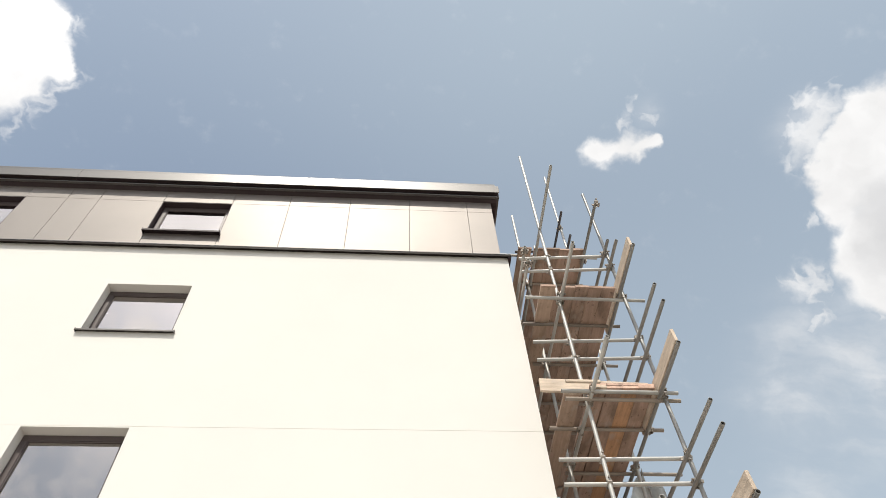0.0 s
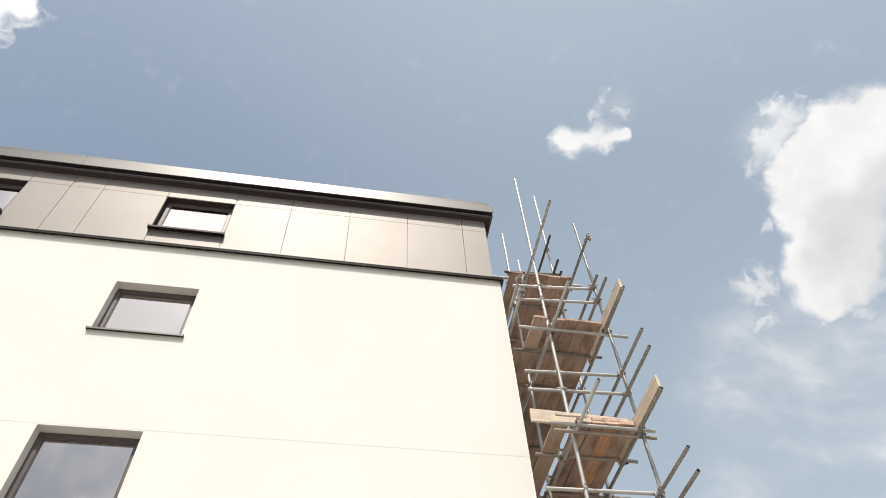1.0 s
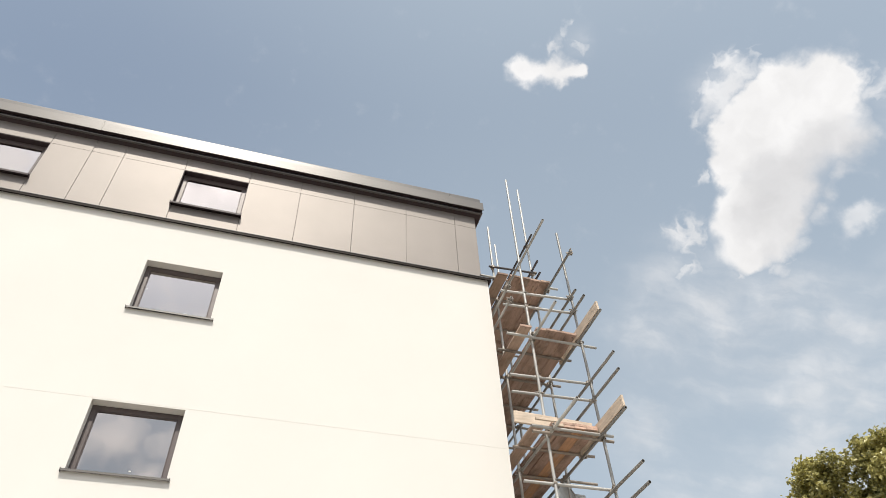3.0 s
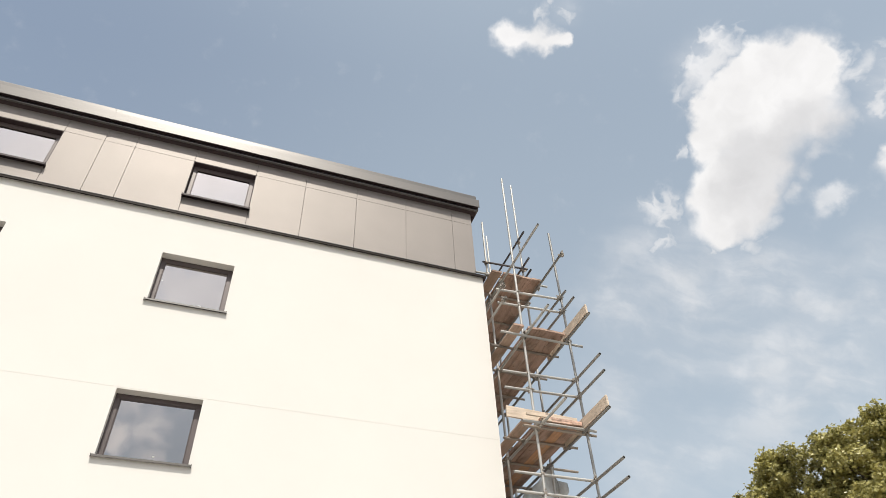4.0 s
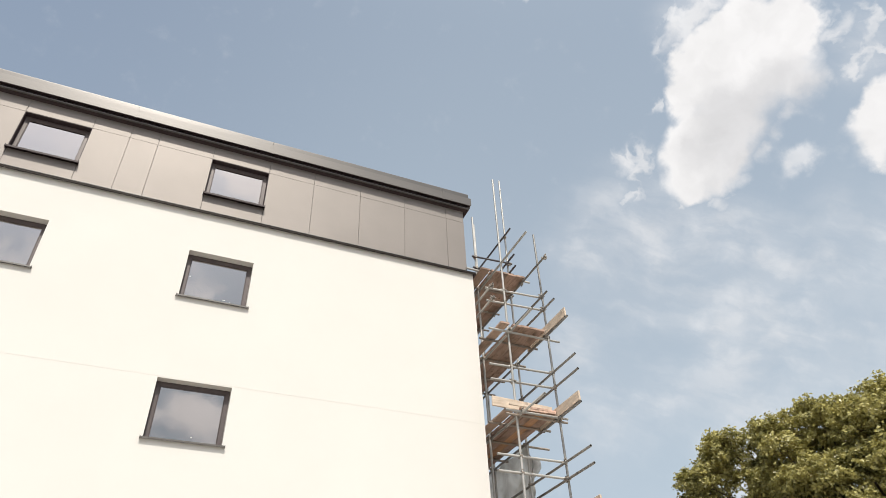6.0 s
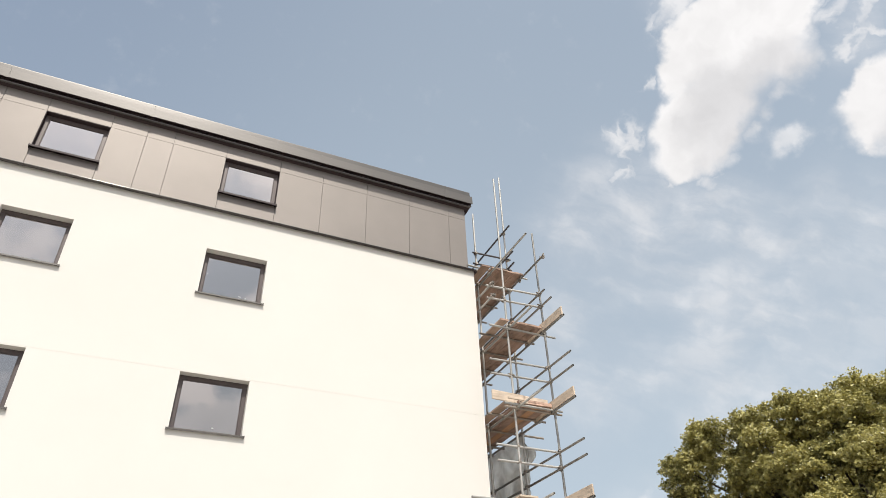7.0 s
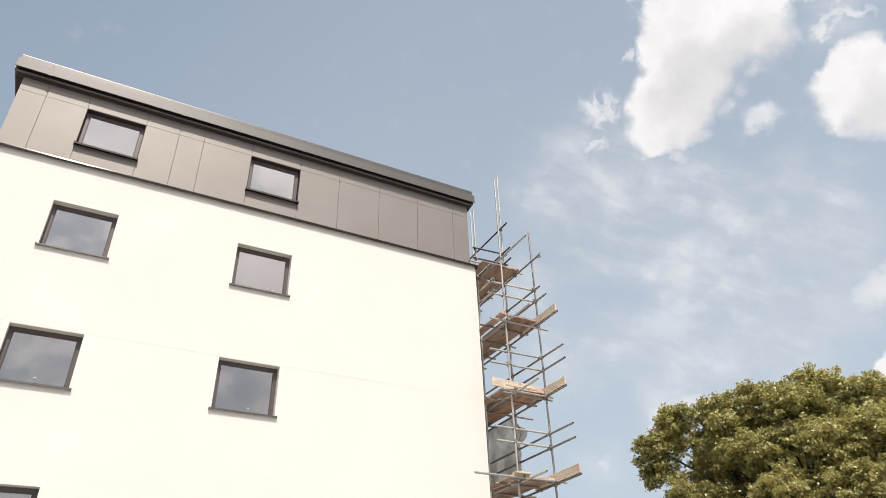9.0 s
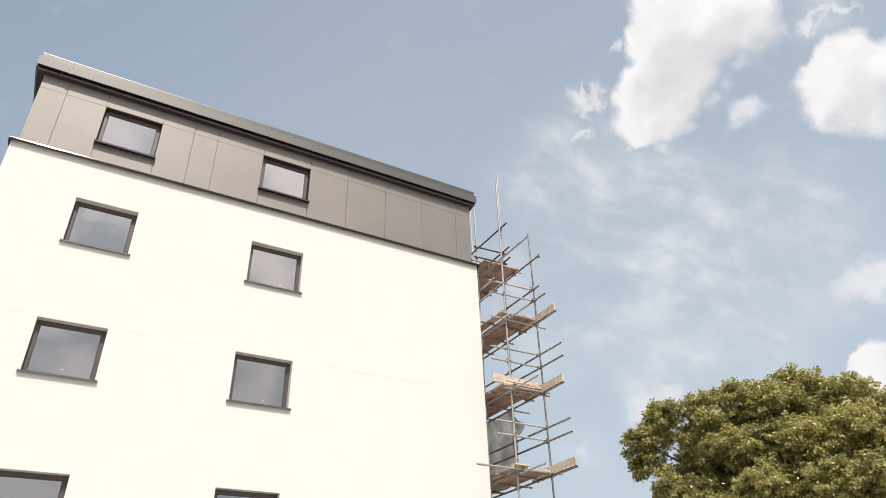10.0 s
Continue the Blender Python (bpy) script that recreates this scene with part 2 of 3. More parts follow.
DARK = material("dark_trim_metal", (0.036, 0.0235, 0.0255), 0.62, 0.0, vary=0.08, scale=2, grain=60, bump=0.03, spec=0.3)
SILL = material("sill_metal", (0.055, 0.047, 0.043), 0.5, 0.1, vary=0.08, scale=2, grain=60, bump=0.03, spec=0.4)
LEDGE = material("ledge_metal", (0.022, 0.017, 0.015), 0.55, 0.0, vary=0.1, scale=2, grain=60, bump=0.03, spec=0.04)
FRAME = material("window_frame_grey", (0.092, 0.073, 0.071), 0.46, 0.2, vary=0.06, scale=3, grain=80, bump=0.02)
EDGE = material("folded_edge_metal", (0.05, 0.045, 0.042), 0.1, 0.2, vary=0.06)
LIP = material("drip_lip_metal", (0.10, 0.092, 0.088), 0.5, 0.4, vary=0.06)
BACK = material("joint_backing", (0.085, 0.075, 0.07), 0.9, vary=0.1)
STEEL = material("galvanised_tube", (0.42, 0.405, 0.38), 0.5, 0.42, vary=0.2, scale=1.3, grain=4, bump=0, depth=0.001, spread=0.35)
DULL = material("dull_tube", (0.26, 0.25, 0.235), 0.5, 0.42, vary=0.2, scale=1.3, grain=4, bump=0, depth=0.001, spread=0.3)
DARKER_TUBE = material("dark_tube", (0.085, 0.08, 0.085), 0.55, 0.3, vary=0.25, scale=1.3, grain=4, bump=0, depth=0.001, spread=0.3)
CLAMP = material("coupler_steel", (0.28, 0.245, 0.21), 0.55, 0.4, vary=0.3, scale=20, grain=120, bump=0.3, depth=0.002, spread=0.3)


def timber(name, color, along, stain=0.6, spread=0.3, vary=0.22):
    """Sawn scaffold board: grain along one axis, dark water stains, mortar splashes, knots."""
    stretch = (0.7, 9, 9) if along == "x" else (9, 0.7, 9)
    m = material(name, color, 0.82, vary=vary, scale=3.0, grain=26, bump=0.5, depth=0.003, stretch=stretch, spread=spread, spec=0.25)
    nt = m.node_tree
    b = nt.nodes["Principled BSDF"]
    base = b.inputs["Base Color"].links[0].from_socket
    tc, info = nt.nodes.new("ShaderNodeTexCoord"), nt.nodes.new("ShaderNodeObjectInfo")
    shift = nt.nodes.new("ShaderNodeVectorMath")
    shift.operation = "MULTIPLY_ADD"
    shift.inputs[1].default_value = (2.2, 1.3, 2.2) if along == "y" else (1.3, 2.2, 2.2)
    nt.links.new(tc.outputs["Object"], shift.inputs[0])
    nt.links.new(info.outputs["Random"], shift.inputs[2])
    tones = base
    for size, detail, lo, hi, tone, amount in ((1.6, 6.0, 0.48, 0.66, (0.085, 0.058, 0.042, 1), stain), (9.0, 3.0, 0.63, 0.70, (0.05, 0.034, 0.026, 1), stain * 0.9), (3.1, 7.0, 0.60, 0.72, (0.40, 0.36, 0.32, 1), 0.45)):
        n, step, mix = nt.nodes.new("ShaderNodeTexNoise"), nt.nodes.new("ShaderNodeMapRange"), nt.nodes.new("ShaderNodeMix")
        n.inputs["Scale"].default_value, n.inputs["Detail"].default_value = size, detail
        nt.links.new(shift.outputs[0], n.inputs["Vector"])
        nt.links.new(n.outputs["Fac"], step.inputs["Value"])
        step.inputs["From Min"].default_value, step.inputs["From Max"].default_value = lo, hi
        step.inputs["To Max"].default_value = amount
        mix.data_type = "RGBA"
        nt.links.new(step.outputs[0], mix.inputs[0])
        nt.links.new(tones, mix.inputs[6])
        mix.inputs[7].default_value = tone
        tones = mix.outputs[2]
    nt.links.new(tones, b.inputs["Base Color"])
    return m


WOOD = timber("scaffold_board_wood", (0.388, 0.268, 0.21), "y", 0.55)
WOOD_X = timber("toe_board_wood", (0.56, 0.455, 0.36), "x", 0.25)
WOOD_Y = timber("pale_board_wood", (0.56, 0.455, 0.36), "y", 0.25)
WOOD_RAW = timber("raw_board_wood", (0.45, 0.325, 0.25), "y", 0.3, 0.2)
WOOD_RUST = timber("stained_board_wood", (0.47, 0.272, 0.16), "y", 0.3, 0.2, 0.3)
# brownish tube, its colour darkened to stand for shade under the boards
SHADED_BROWN = material("shaded_brown_tube", (0.26, 0.22, 0.185), 0.6, 0.25, vary=0.28, scale=2.0, grain=7, bump=0, depth=0.001, spread=0.35)
BAND = material("board_end_band", (0.52, 0.35, 0.27), 0.6, 0.2, vary=0.3, scale=12, grain=60, bump=0.2, spread=0.5)
PLASTER = material("interior_plaster", (0.55, 0.54, 0.52), 0.9, vary=0.05)
BARK = material("tree_bark", (0.11, 0.085, 0.06), 0.9, vary=0.35, scale=5, grain=30, bump=0.8, depth=0.02, stretch=(3, 3, 0.6))
STICKER = material("paper_label", (0.5, 0.5, 0.48), 0.7, vary=0.05)
# ground out of view, pale and warm to throw light into the wall's shadows
BOUNCE_GROUND = material("pale_bounce_ground", (0.33, 0.306, 0.275), 0.9, vary=0.25, scale=0.4, grain=60, bump=0.4, depth=0.004)


def glass_material():
    """Solar control glass: a clear sheet with a thin reflecting coat."""
    m = bpy.data.materials.new("window_glass")
    m.use_nodes = True
    nt = m.node_tree
    clear = nt.nodes.new("ShaderNodeBsdfTransparent")
    clear.inputs["Color"].default_value = (0.13, 0.135, 0.14, 1)
    coat = nt.nodes.new("ShaderNodeBsdfGlossy")
    coat.inputs["Color"].default_value = (0.993, 0.935, 0.915, 1)
    coat.inputs["Roughness"].default_value = 0.006
    # float glass is never quite flat
    tc, wave, bump = nt.nodes.new("ShaderNodeTexCoord"), nt.nodes.new("ShaderNodeTexNoise"), nt.nodes.new("ShaderNodeBump")
    wave.inputs["Scale"].default_value = 1.6
    bump.inputs["Strength"].default_value, bump.inputs["Distance"].default_value = 0.12, 0.01
    nt.links.new(tc.outputs["Object"], wave.inputs["Vector"])
    nt.links.new(wave.outputs["Fac"], bump.inputs["Height"])
    nt.links.new(bump.outputs[0], coat.inputs["Normal"])
    fresnel = nt.nodes.new("ShaderNodeFresnel")
    fresnel.inputs["IOR"].default_value = 1.6
    gain = nt.nodes.new("ShaderNodeMath")
    gain.operation = "MULTIPLY_ADD"
    nt.links.new(fresnel.outputs[0], gain.inputs[0])
    gain.inputs[1].default_value, gain.inputs[2].default_value = 0.9, 0.31
    mix = nt.nodes.new("ShaderNodeMixShader")
    nt.links.new(gain.outputs[0], mix.inputs[0])
    nt.links.new(clear.outputs[0], mix.inputs[1])
    nt.links.new(coat.outputs[0], mix.inputs[2])
    nt.links.new(mix.outputs[0], nt.nodes["Material Output"].inputs["Surface"])
    return m


GLASS = glass_material()


def leaf_material():
    m = bpy.data.materials.new("leaf")
    m.use_nodes = True
    nt = m.node_tree
    b = nt.nodes["Principled BSDF"]
    geo = nt.nodes.new("ShaderNodeNewGeometry")
    tc = nt.nodes.new("ShaderNodeTexCoord")
    n = nt.nodes.new("ShaderNodeTexNoise")
    n.inputs["Scale"].default_value = 0.7
    nt.links.new(tc.outputs["Object"], n.inputs["Vector"])
    add = nt.nodes.new("ShaderNodeMath")
    add.operation = "MULTIPLY_ADD"
    nt.links.new(geo.outputs["Random Per Island"], add.inputs[0])
    add.inputs[1].default_value = 0.6
    nt.links.new(n.outputs["Fac"], add.inputs[2])
    r = nt.nodes.new("ShaderNodeValToRGB")
    r.color_ramp.elements[0].position, r.color_ramp.elements[0].color = 0.3, (0.092, 0.094, 0.026, 1)
    r.color_ramp.elements[1].position, r.color_ramp.elements[1].color = 1.0, (0.51, 0.455, 0.168, 1)
    nt.links.new(add.outputs[0], r.inputs[0])
    nt.links.new(r.outputs[0], b.inputs["Base Color"])
    b.inputs["Roughness"].default_value = 0.36
    thin = nt.nodes.new("ShaderNodeBsdfTranslucent")
    nt.links.new(r.outputs[0], thin.inputs["Color"])
    mix = nt.nodes.new("ShaderNodeMixShader")
    mix.inputs[0].default_value = 0.34
    nt.links.new(b.outputs[0], mix.inputs[1])
    nt.links.new(thin.outputs[0], mix.inputs[2])
    nt.links.new(mix.outputs[0], nt.nodes["Material Output"].inputs["Surface"])
    return m


def sheet_material():
    m = bpy.data.materials.new("polythene_sheet")
    m.use_nodes = True
    nt = m.node_tree
    b = nt.nodes["Principled BSDF"]
    b.inputs["Roughness"].default_value = 0.45
    tc, n, dust = nt.nodes.new("ShaderNodeTexCoord"), nt.nodes.new("ShaderNodeTexNoise"), nt.nodes.new("ShaderNodeValToRGB")
    n.inputs["Scale"].default_value, n.inputs["Detail"].default_value, n.inputs["Distortion"].default_value = 1.7, 6.0, 0.6
    nt.links.new(tc.outputs["Object"], n.inputs["Vector"])
    nt.links.new(n.outputs["Fac"], dust.inputs[0])
    dust.color_ramp.elements[0].position, dust.color_ramp.elements[0].color = 0.36, (0.58, 0.55, 0.51, 1)
    dust.color_ramp.elements[1].position, dust.color_ramp.elements[1].color = 0.62, (0.95, 0.94, 0.92, 1)
    nt.links.new(dust.outputs[0], b.inputs["Base Color"])
    thin = nt.nodes.new("ShaderNodeBsdfTranslucent")
    nt.links.new(dust.outputs[0], thin.inputs["Color"])
    mix = nt.nodes.new("ShaderNodeMixShader")
    mix.inputs[0].default_value = 0.66
    nt.links.new(b.outputs[0], mix.inputs[1])
    nt.links.new(thin.outputs[0], mix.inputs[2])
    nt.links.new(mix.outputs[0], nt.nodes["Material Output"].inputs["Surface"])
    return m


LEAF, SHEET = leaf_material(), sheet_material()


# ---- builders ----
def thing(name, place, label, category, group="", kind=""):
    ob = new(name)
    ob.location = place
    return tagged(ob, label, category, group, kind)


def part(name, bm, mat, parent, label="", kind=""):
    """A bmesh in world coordinates as one mesh object under a thing or a part."""
    me = bpy.data.meshes.new(name)
    bm.normal_update()
    bm.to_mesh(me)
    bm.free()
    me.materials.append(mat)
    ob = new(name, me)
    ob.parent = parent
    if parent is not None and parent.parent is None:
        ob.matrix_parent_inverse = Matrix.Translation(-parent.location)
    return tagged(ob, label, kind=kind)


def placed(name, me, m, parent):
    """A shared mesh as a part of a thing, at the world pose m."""
    ob = new(name, me)
    ob.parent = parent
    ob.matrix_parent_inverse = Matrix.Translation(-parent.location)
    ob.matrix_basis = m
    return ob


def box(bm, x0, x1, y0, y1, z0, z1, bevel=0.0):
    vs = bmesh.ops.create_cube(bm, size=1)["verts"]
    for v in vs:
        v.co = Vector((x0 + (v.co.x + 0.5) * (x1 - x0), y0 + (v.co.y + 0.5) * (y1 - y0), z0 + (v.co.z + 0.5) * (z1 - z0)))
    if bevel:
        es = list({e for v in vs for e in v.link_edges})
        bmesh.ops.bevel(bm, geom=es, offset=bevel, segments=1, affect="EDGES")
    return bm


def solid(x0, x1, y0, y1, z0, z1, bevel=0.0):
    return box(bmesh.new(), x0, x1, y0, y1, z0, z1, bevel)


def profile(points, x0, x1):
    """A closed outline in (y, z), drawn out along x."""
    bm = bmesh.new()
    a = [bm.verts.new((x0, y, z)) for y, z in points]
    b = [bm.verts.new((x1, y, z)) for y, z in points]
    n = len(points)
    for i in range(n):
        bm.faces.new((a[i], a[(i + 1) % n], b[(i + 1) % n], b[i]))
    bm.faces.new(a[::-1])
    bm.faces.new(b)
    bmesh.ops.recalc_face_normals(bm, faces=bm.faces)
    return bm


def pierced(xs, zs, holes, y0, y1):
    """A wall slab over the grid xs, zs between y0 and y1, with the cells whose middle lies in a hole left open."""
    bm = bmesh.new()
    made = {}

    def vert(x, y, z):
        key = (round(x, 4), round(y, 4), round(z, 4))
        if key not in made:
            made[key] = bm.verts.new((x, y, z))
        return made[key]

    def full(i, k):
        if not (0 <= i < len(xs) - 1 and 0 <= k < len(zs) - 1):
            return False
        x, z = (xs[i] + xs[i + 1]) / 2, (zs[k] + zs[k + 1]) / 2
        return not any(a < x < b and c < z < d for a, b, c, d in holes)

    for i in range(len(xs) - 1):
        for k in range(len(zs) - 1):
            if not full(i, k):
                continue
            a, b, c, d = xs[i], xs[i + 1], zs[k], zs[k + 1]
            quads = [((a, y0, c), (b, y0, c), (b, y0, d), (a, y0, d)), ((a, y1, c), (a, y1, d), (b, y1, d), (b, y1, c))]
            if not full(i - 1, k):
                quads.append(((a, y0, c), (a, y0, d), (a, y1, d), (a, y1, c)))
            if not full(i + 1, k):
                quads.append(((b, y0, c), (b, y1, c), (b, y1, d), (b, y0, d)))
            if not full(i, k - 1):
                quads.append(((a, y0, c), (a, y1, c), (b, y1, c), (b, y0, c)))
            if not full(i, k + 1):
                quads.append(((a, y0, d), (b, y0, d), (b, y1, d), (a, y1, d)))
            for q in quads:
                bm.faces.new([vert(*p) for p in q])
    bmesh.ops.recalc_face_normals(bm, faces=bm.faces)
    return bm


def ring_frame(x0, x1, z0, z1, y0, y1, w, bevel=0.004):
    """A rectangular frame of four bars."""
    bm = bmesh.new()
    box(bm, x0, x1, y0, y1, z0, z0 + w, bevel)
    box(bm, x0, x1, y0, y1, z1 - w, z1, bevel)
    box(bm, x0, x0 + w, y0 + 0.001, y1 - 0.001, z0 + w, z1 - w, bevel)
    box(bm, x1 - w, x1, y0 + 0.001, y1 - 0.001, z0 + w, z1 - w, bevel)
    return bm


def tube(p, q, r=0.0242, sides=20):
    """A hollow scaffold tube from p to q, many-sided and flat shaded, so that its shaded side stays clean."""
    p, q = Vector(p), Vector(q)
    turn = (q - p).to_track_quat("Z", "Y").to_matrix().to_4x4()
    length = (q - p).length
    deep = min(0.12, length / 3)
    bm = bmesh.new()
    rows = [(r * 0.82, deep), (r * 0.84, 0.0), (r, 0.0), (r, length), (r * 0.84, length), (r * 0.82, length - deep)]
    loops = [[bm.verts.new((c * math.cos(2 * math.pi * i / sides), c * math.sin(2 * math.pi * i / sides), z)) for i in range(sides)] for c, z in rows]
    for a, b in zip(loops, loops[1:]):
        for i in range(sides):
            bm.faces.new((a[i], a[(i + 1) % sides], b[(i + 1) % sides], b[i]))
    bm.faces.new(loops[0][::-1])
    bm.faces.new(loops[-1])
    bm.transform(Matrix.Translation(p) @ turn)
    bmesh.ops.recalc_face_normals(bm, faces=bm.faces)
    return bm


# ---- ground ----
bm = bmesh.new()
bmesh.ops.create_grid(bm, x_segments=8, y_segments=8, size=2500)
ground = part("ground", bm, BOUNCE_GROUND, None)
tagged(ground, "unseen ground round the building, made pale to bounce light upwards", "ground", kind="structure")

# ---- building ----
XL, XR, YF, DEPTH = -9.26, 2.02, 6.0, 9.0
CORNICE = 11.50
WIN_X = [(-7.81, -6.60), (-4.14, -2.909)]
WIN_Z = [(9.42, 10.50), (6.675, 7.75), (3.93, 5.0), (1.18, 2.25)]
TOP_X = [(-7.81, -6.57), (-4.14, -2.897)]
TOP_Z = (12.09, 13.15)
CY, CL, CR, CTOP = 6.12, -9.17, 1.945, 13.53
JOINT_Z = 7.768

building = thing("apartment_building", (-3.66, YF, 0), "white rendered five storey block with dark metal clad top floor", "building")
xs = sorted({XL, XR, *[v for w in WIN_X for v in w]})
upper = [w for w in WIN_Z if w[0] > JOINT_Z]
lower = [w for w in WIN_Z if w[0] < JOINT_Z]
part("wall", pierced(xs, sorted({JOINT_Z + 0.003, CORNICE, *[v for w in upper for v in w]}), [(*a, *b) for a in WIN_X for b in upper], YF, YF + 0.32), RENDER, building, "smooth cream white render, upper part")
part("wall", pierced(xs, sorted({0.0, JOINT_Z - 0.003, *[v for w in lower for v in w]}), [(*a, *b) for a in WIN_X for b in lower], YF, YF + 0.32), RENDER, building, "smooth cream white render, lower part")
part("movement_joint", solid(XL + 0.01, XR - 0.01, YF + 0.002, YF + 0.3, JOINT_Z - 0.003, JOINT_Z + 0.003), JOINT, building, "thin grey joint line in the render")
part("side_wall", solid(XR - 0.32, XR, YF + 0.32, YF + DEPTH, 0, CORNICE), RENDER, building)
part("side_wall", solid(XL, XL + 0.32, YF + 0.32, YF + DEPTH, 0, CORNICE), RENDER, building)
part("rear_wall", solid(XL + 0.32, XR - 0.32, YF + DEPTH - 0.32, YF + DEPTH, 0, CORNICE), RENDER, building)
for z in (0.02, 2.8, 5.55, 8.3, 11.05):
    part("floor_slab", solid(XL + 0.321, XR - 0.321, YF + 0.321, YF + DEPTH - 0.321, z - 0.02 if z < 1 else z - 0.2, z), PLASTER, building)
part("partition", solid(-5.5, -5.35, YF + 0.33, YF + 5, 0.03, 13.3), PLASTER, building)
part("partition", solid(XL + 0.33, XR - 0.33, YF + 4.2, YF + 4.3, 0.03, 13.3), PLASTER, building)


def window(x0, x1, z0, z1, y, wide, group_sill, surround=False):
    """A fixed light: frame, inner sash bead, pane, sill."""
    w = part("window", ring_frame(x0, x1, z0, z1, y, y + 0.07, wide), FRAME, building, "dark grey framed square window")
    part("glazing_bead", ring_frame(x0 + wide, x1 - wide, z0 + wide, z1 - wide, y + 0.008, y + 0.06, 0.014, 0.004), FRAME, w)
    pane = part("pane", solid(x0 + wide + 0.010, x1 - wide - 0.010, y + 0.022, y + 0.028, z0 + wide + 0.010, z1 - wide - 0.010), GLASS, w, "reflective window glass")
    pane.visible_shadow = False
    return w


for a, b in WIN_X:
    for c, d in WIN_Z:
        w = window(a, b, c, d, YF + 0.15, 0.078, True)
        # folded metal sill with a drip nose and end upstands
        s = profile([(YF + 0.15, c + 0.030), (YF - 0.048, c + 0.010), (YF - 0.052, c - 0.022), (YF - 0.046, c - 0.022), (YF - 0.043, c + 0.002), (YF + 0.15, c + 0.02)], a - 0.04, b + 0.04)
        box(s, a - 0.046, a - 0.039, YF - 0.054, YF - 0.004, c - 0.026, c + 0.017)
        box(s, b + 0.039, b + 0.046, YF - 0.054, YF - 0.004, c - 0.026, c + 0.017)
        part("sill", s, SILL, w, "dark grey folded metal sill")

for x, z, wide in ((-4.03, 10.0, 0.02), (-3.35, 9.60, 0.05), (-3.22, 9.58, 0.02), (-3.42, 6.83, 0.03), (-7.2, 6.86, 0.05)):
    owner = min((o for o in building.children if o.name.startswith("window")), key=lambda o: (Vector(o.bound_box[0]) - Vector((x - 0.6, YF, z - 0.5))).length)
    part("sticker", solid(x, x + wide, YF + 0.169, YF + 0.171, z, z + 0.018), STICKER, owner, "small white label left on the glass")

# top floor: metal cladding panels on a dark backing
edges = [CL, -8.64, -7.81, -6.57, -5.843, -5.28, -4.14, -2.897, -1.86, -0.744, 0.375, 1.466, CR]
holes = [(*a, *TOP_Z) for a in TOP_X]
part("top_floor_wall", pierced(sorted({CL + 0.03, CR - 0.03, *[v for w in TOP_X for v in w]}), [CORNICE - 0.1, *TOP_Z, CTOP + 0.3], holes, CY + 0.03, CY + 0.3), BACK, building)
part("side_cladding", solid(CR - 0.03, CR, CY + 0.03, YF + DEPTH - 0.1, CORNICE, CTOP + 0.1), CLAD, building)
part("side_cladding", solid(CL, CL + 0.03, CY + 0.03, YF + DEPTH - 0.1, CORNICE, CTOP + 0.1), CLAD, building)
part("rear_cladding", solid(CL + 0.03, CR - 0.03, YF + DEPTH - 0.2, YF + DEPTH - 0.15, CORNICE, CTOP + 0.1), CLAD, building)
GAP = 0.0028
TRANSOM = 13.158
for x0, x1 in zip(edges, edges[1:]):
    over = any(a - 0.01 < x0 and x1 < b + 0.01 for a, b in TOP_X)
    part("cladding_panel", solid(x0 + GAP, x1 - GAP, CY, CY + 0.03, TRANSOM + GAP, CTOP, 0.0015), CLAD, building)
    top = TOP_Z[0] - 0.006 if over else TRANSOM - GAP
    part("cladding_panel", solid(x0 + GAP, x1 - GAP, CY, CY + 0.03, 11.54, top, 0.0015), CLAD, building)
for a, b in TOP_X:
    c, d = TOP_Z
    y = CY + 0.115
    w = window(a + 0.012, b - 0.012, c + 0.01, d - 0.012, y, 0.08, False)
    lining = bmesh.new()
    box(lining, a, a + 0.009, CY + 0.004, y + 0.07, c, d)
    box(lining, b - 0.009, b, CY + 0.004, y + 0.07, c, d)
    box(lining, a + 0.009, b - 0.009, CY + 0.004, y + 0.07, d - 0.009, d)
    part("lining", lining, DARK, w, "dark metal window lining")
    s = profile([(y + 0.01, c + 0.045), (CY - 0.092, c + 0.006), (CY - 0.095, c - 0.040), (CY - 0.088, c - 0.040), (CY - 0.084, c - 0.006), (y + 0.01, c + 0.03)], a - 0.015, b + 0.015)
    box(s, a - 0.023, a - 0.015, CY - 0.097, CY - 0.002, c - 0.042, c + 0.02)
    box(s, b + 0.015, b + 0.023, CY - 0.097, CY - 0.002, c - 0.042, c + 0.02)
    part("sill", s, DARK, w, "dark thin metal sill")

# ledge flashing between render and cladding, in lengths
flash = [(CY + 0.02, 11.62), (CY - 0.004, 11.60), (YF - 0.064, 11.50), (YF - 0.07, 11.440), (YF - 0.064, 11.440), (YF - 0.056, 11.475), (YF + 0.05, 11.497), (CY + 0.02, 11.54)]
fold = [(YF - 0.0655, 11.508), (YF - 0.0686, 11.495), (YF - 0.0701, 11.495), (YF - 0.0670, 11.509)]
for x0, x1 in zip((-9.305, -6.4, -3.4, -0.4), (-6.4, -3.4, -0.4, 2.07)):
    ledge = part("ledge_flashing", profile(flash, x0 + 0.002, x1 - 0.002), LEDGE, building, "dark metal ledge flashing")
    part("folded_edge", profile(fold, x0 + 0.002, x1 - 0.002), EDGE, ledge, "shiny folded edge")
part("ledge_flashing", solid(XR + 0.002, 2.07, YF - 0.06, YF + DEPTH, 11.425, 11.515), DARK, building)
part("ledge_flashing", solid(-9.305, XL - 0.002, YF - 0.06, YF + DEPTH, 11.425, 11.515), DARK, building)

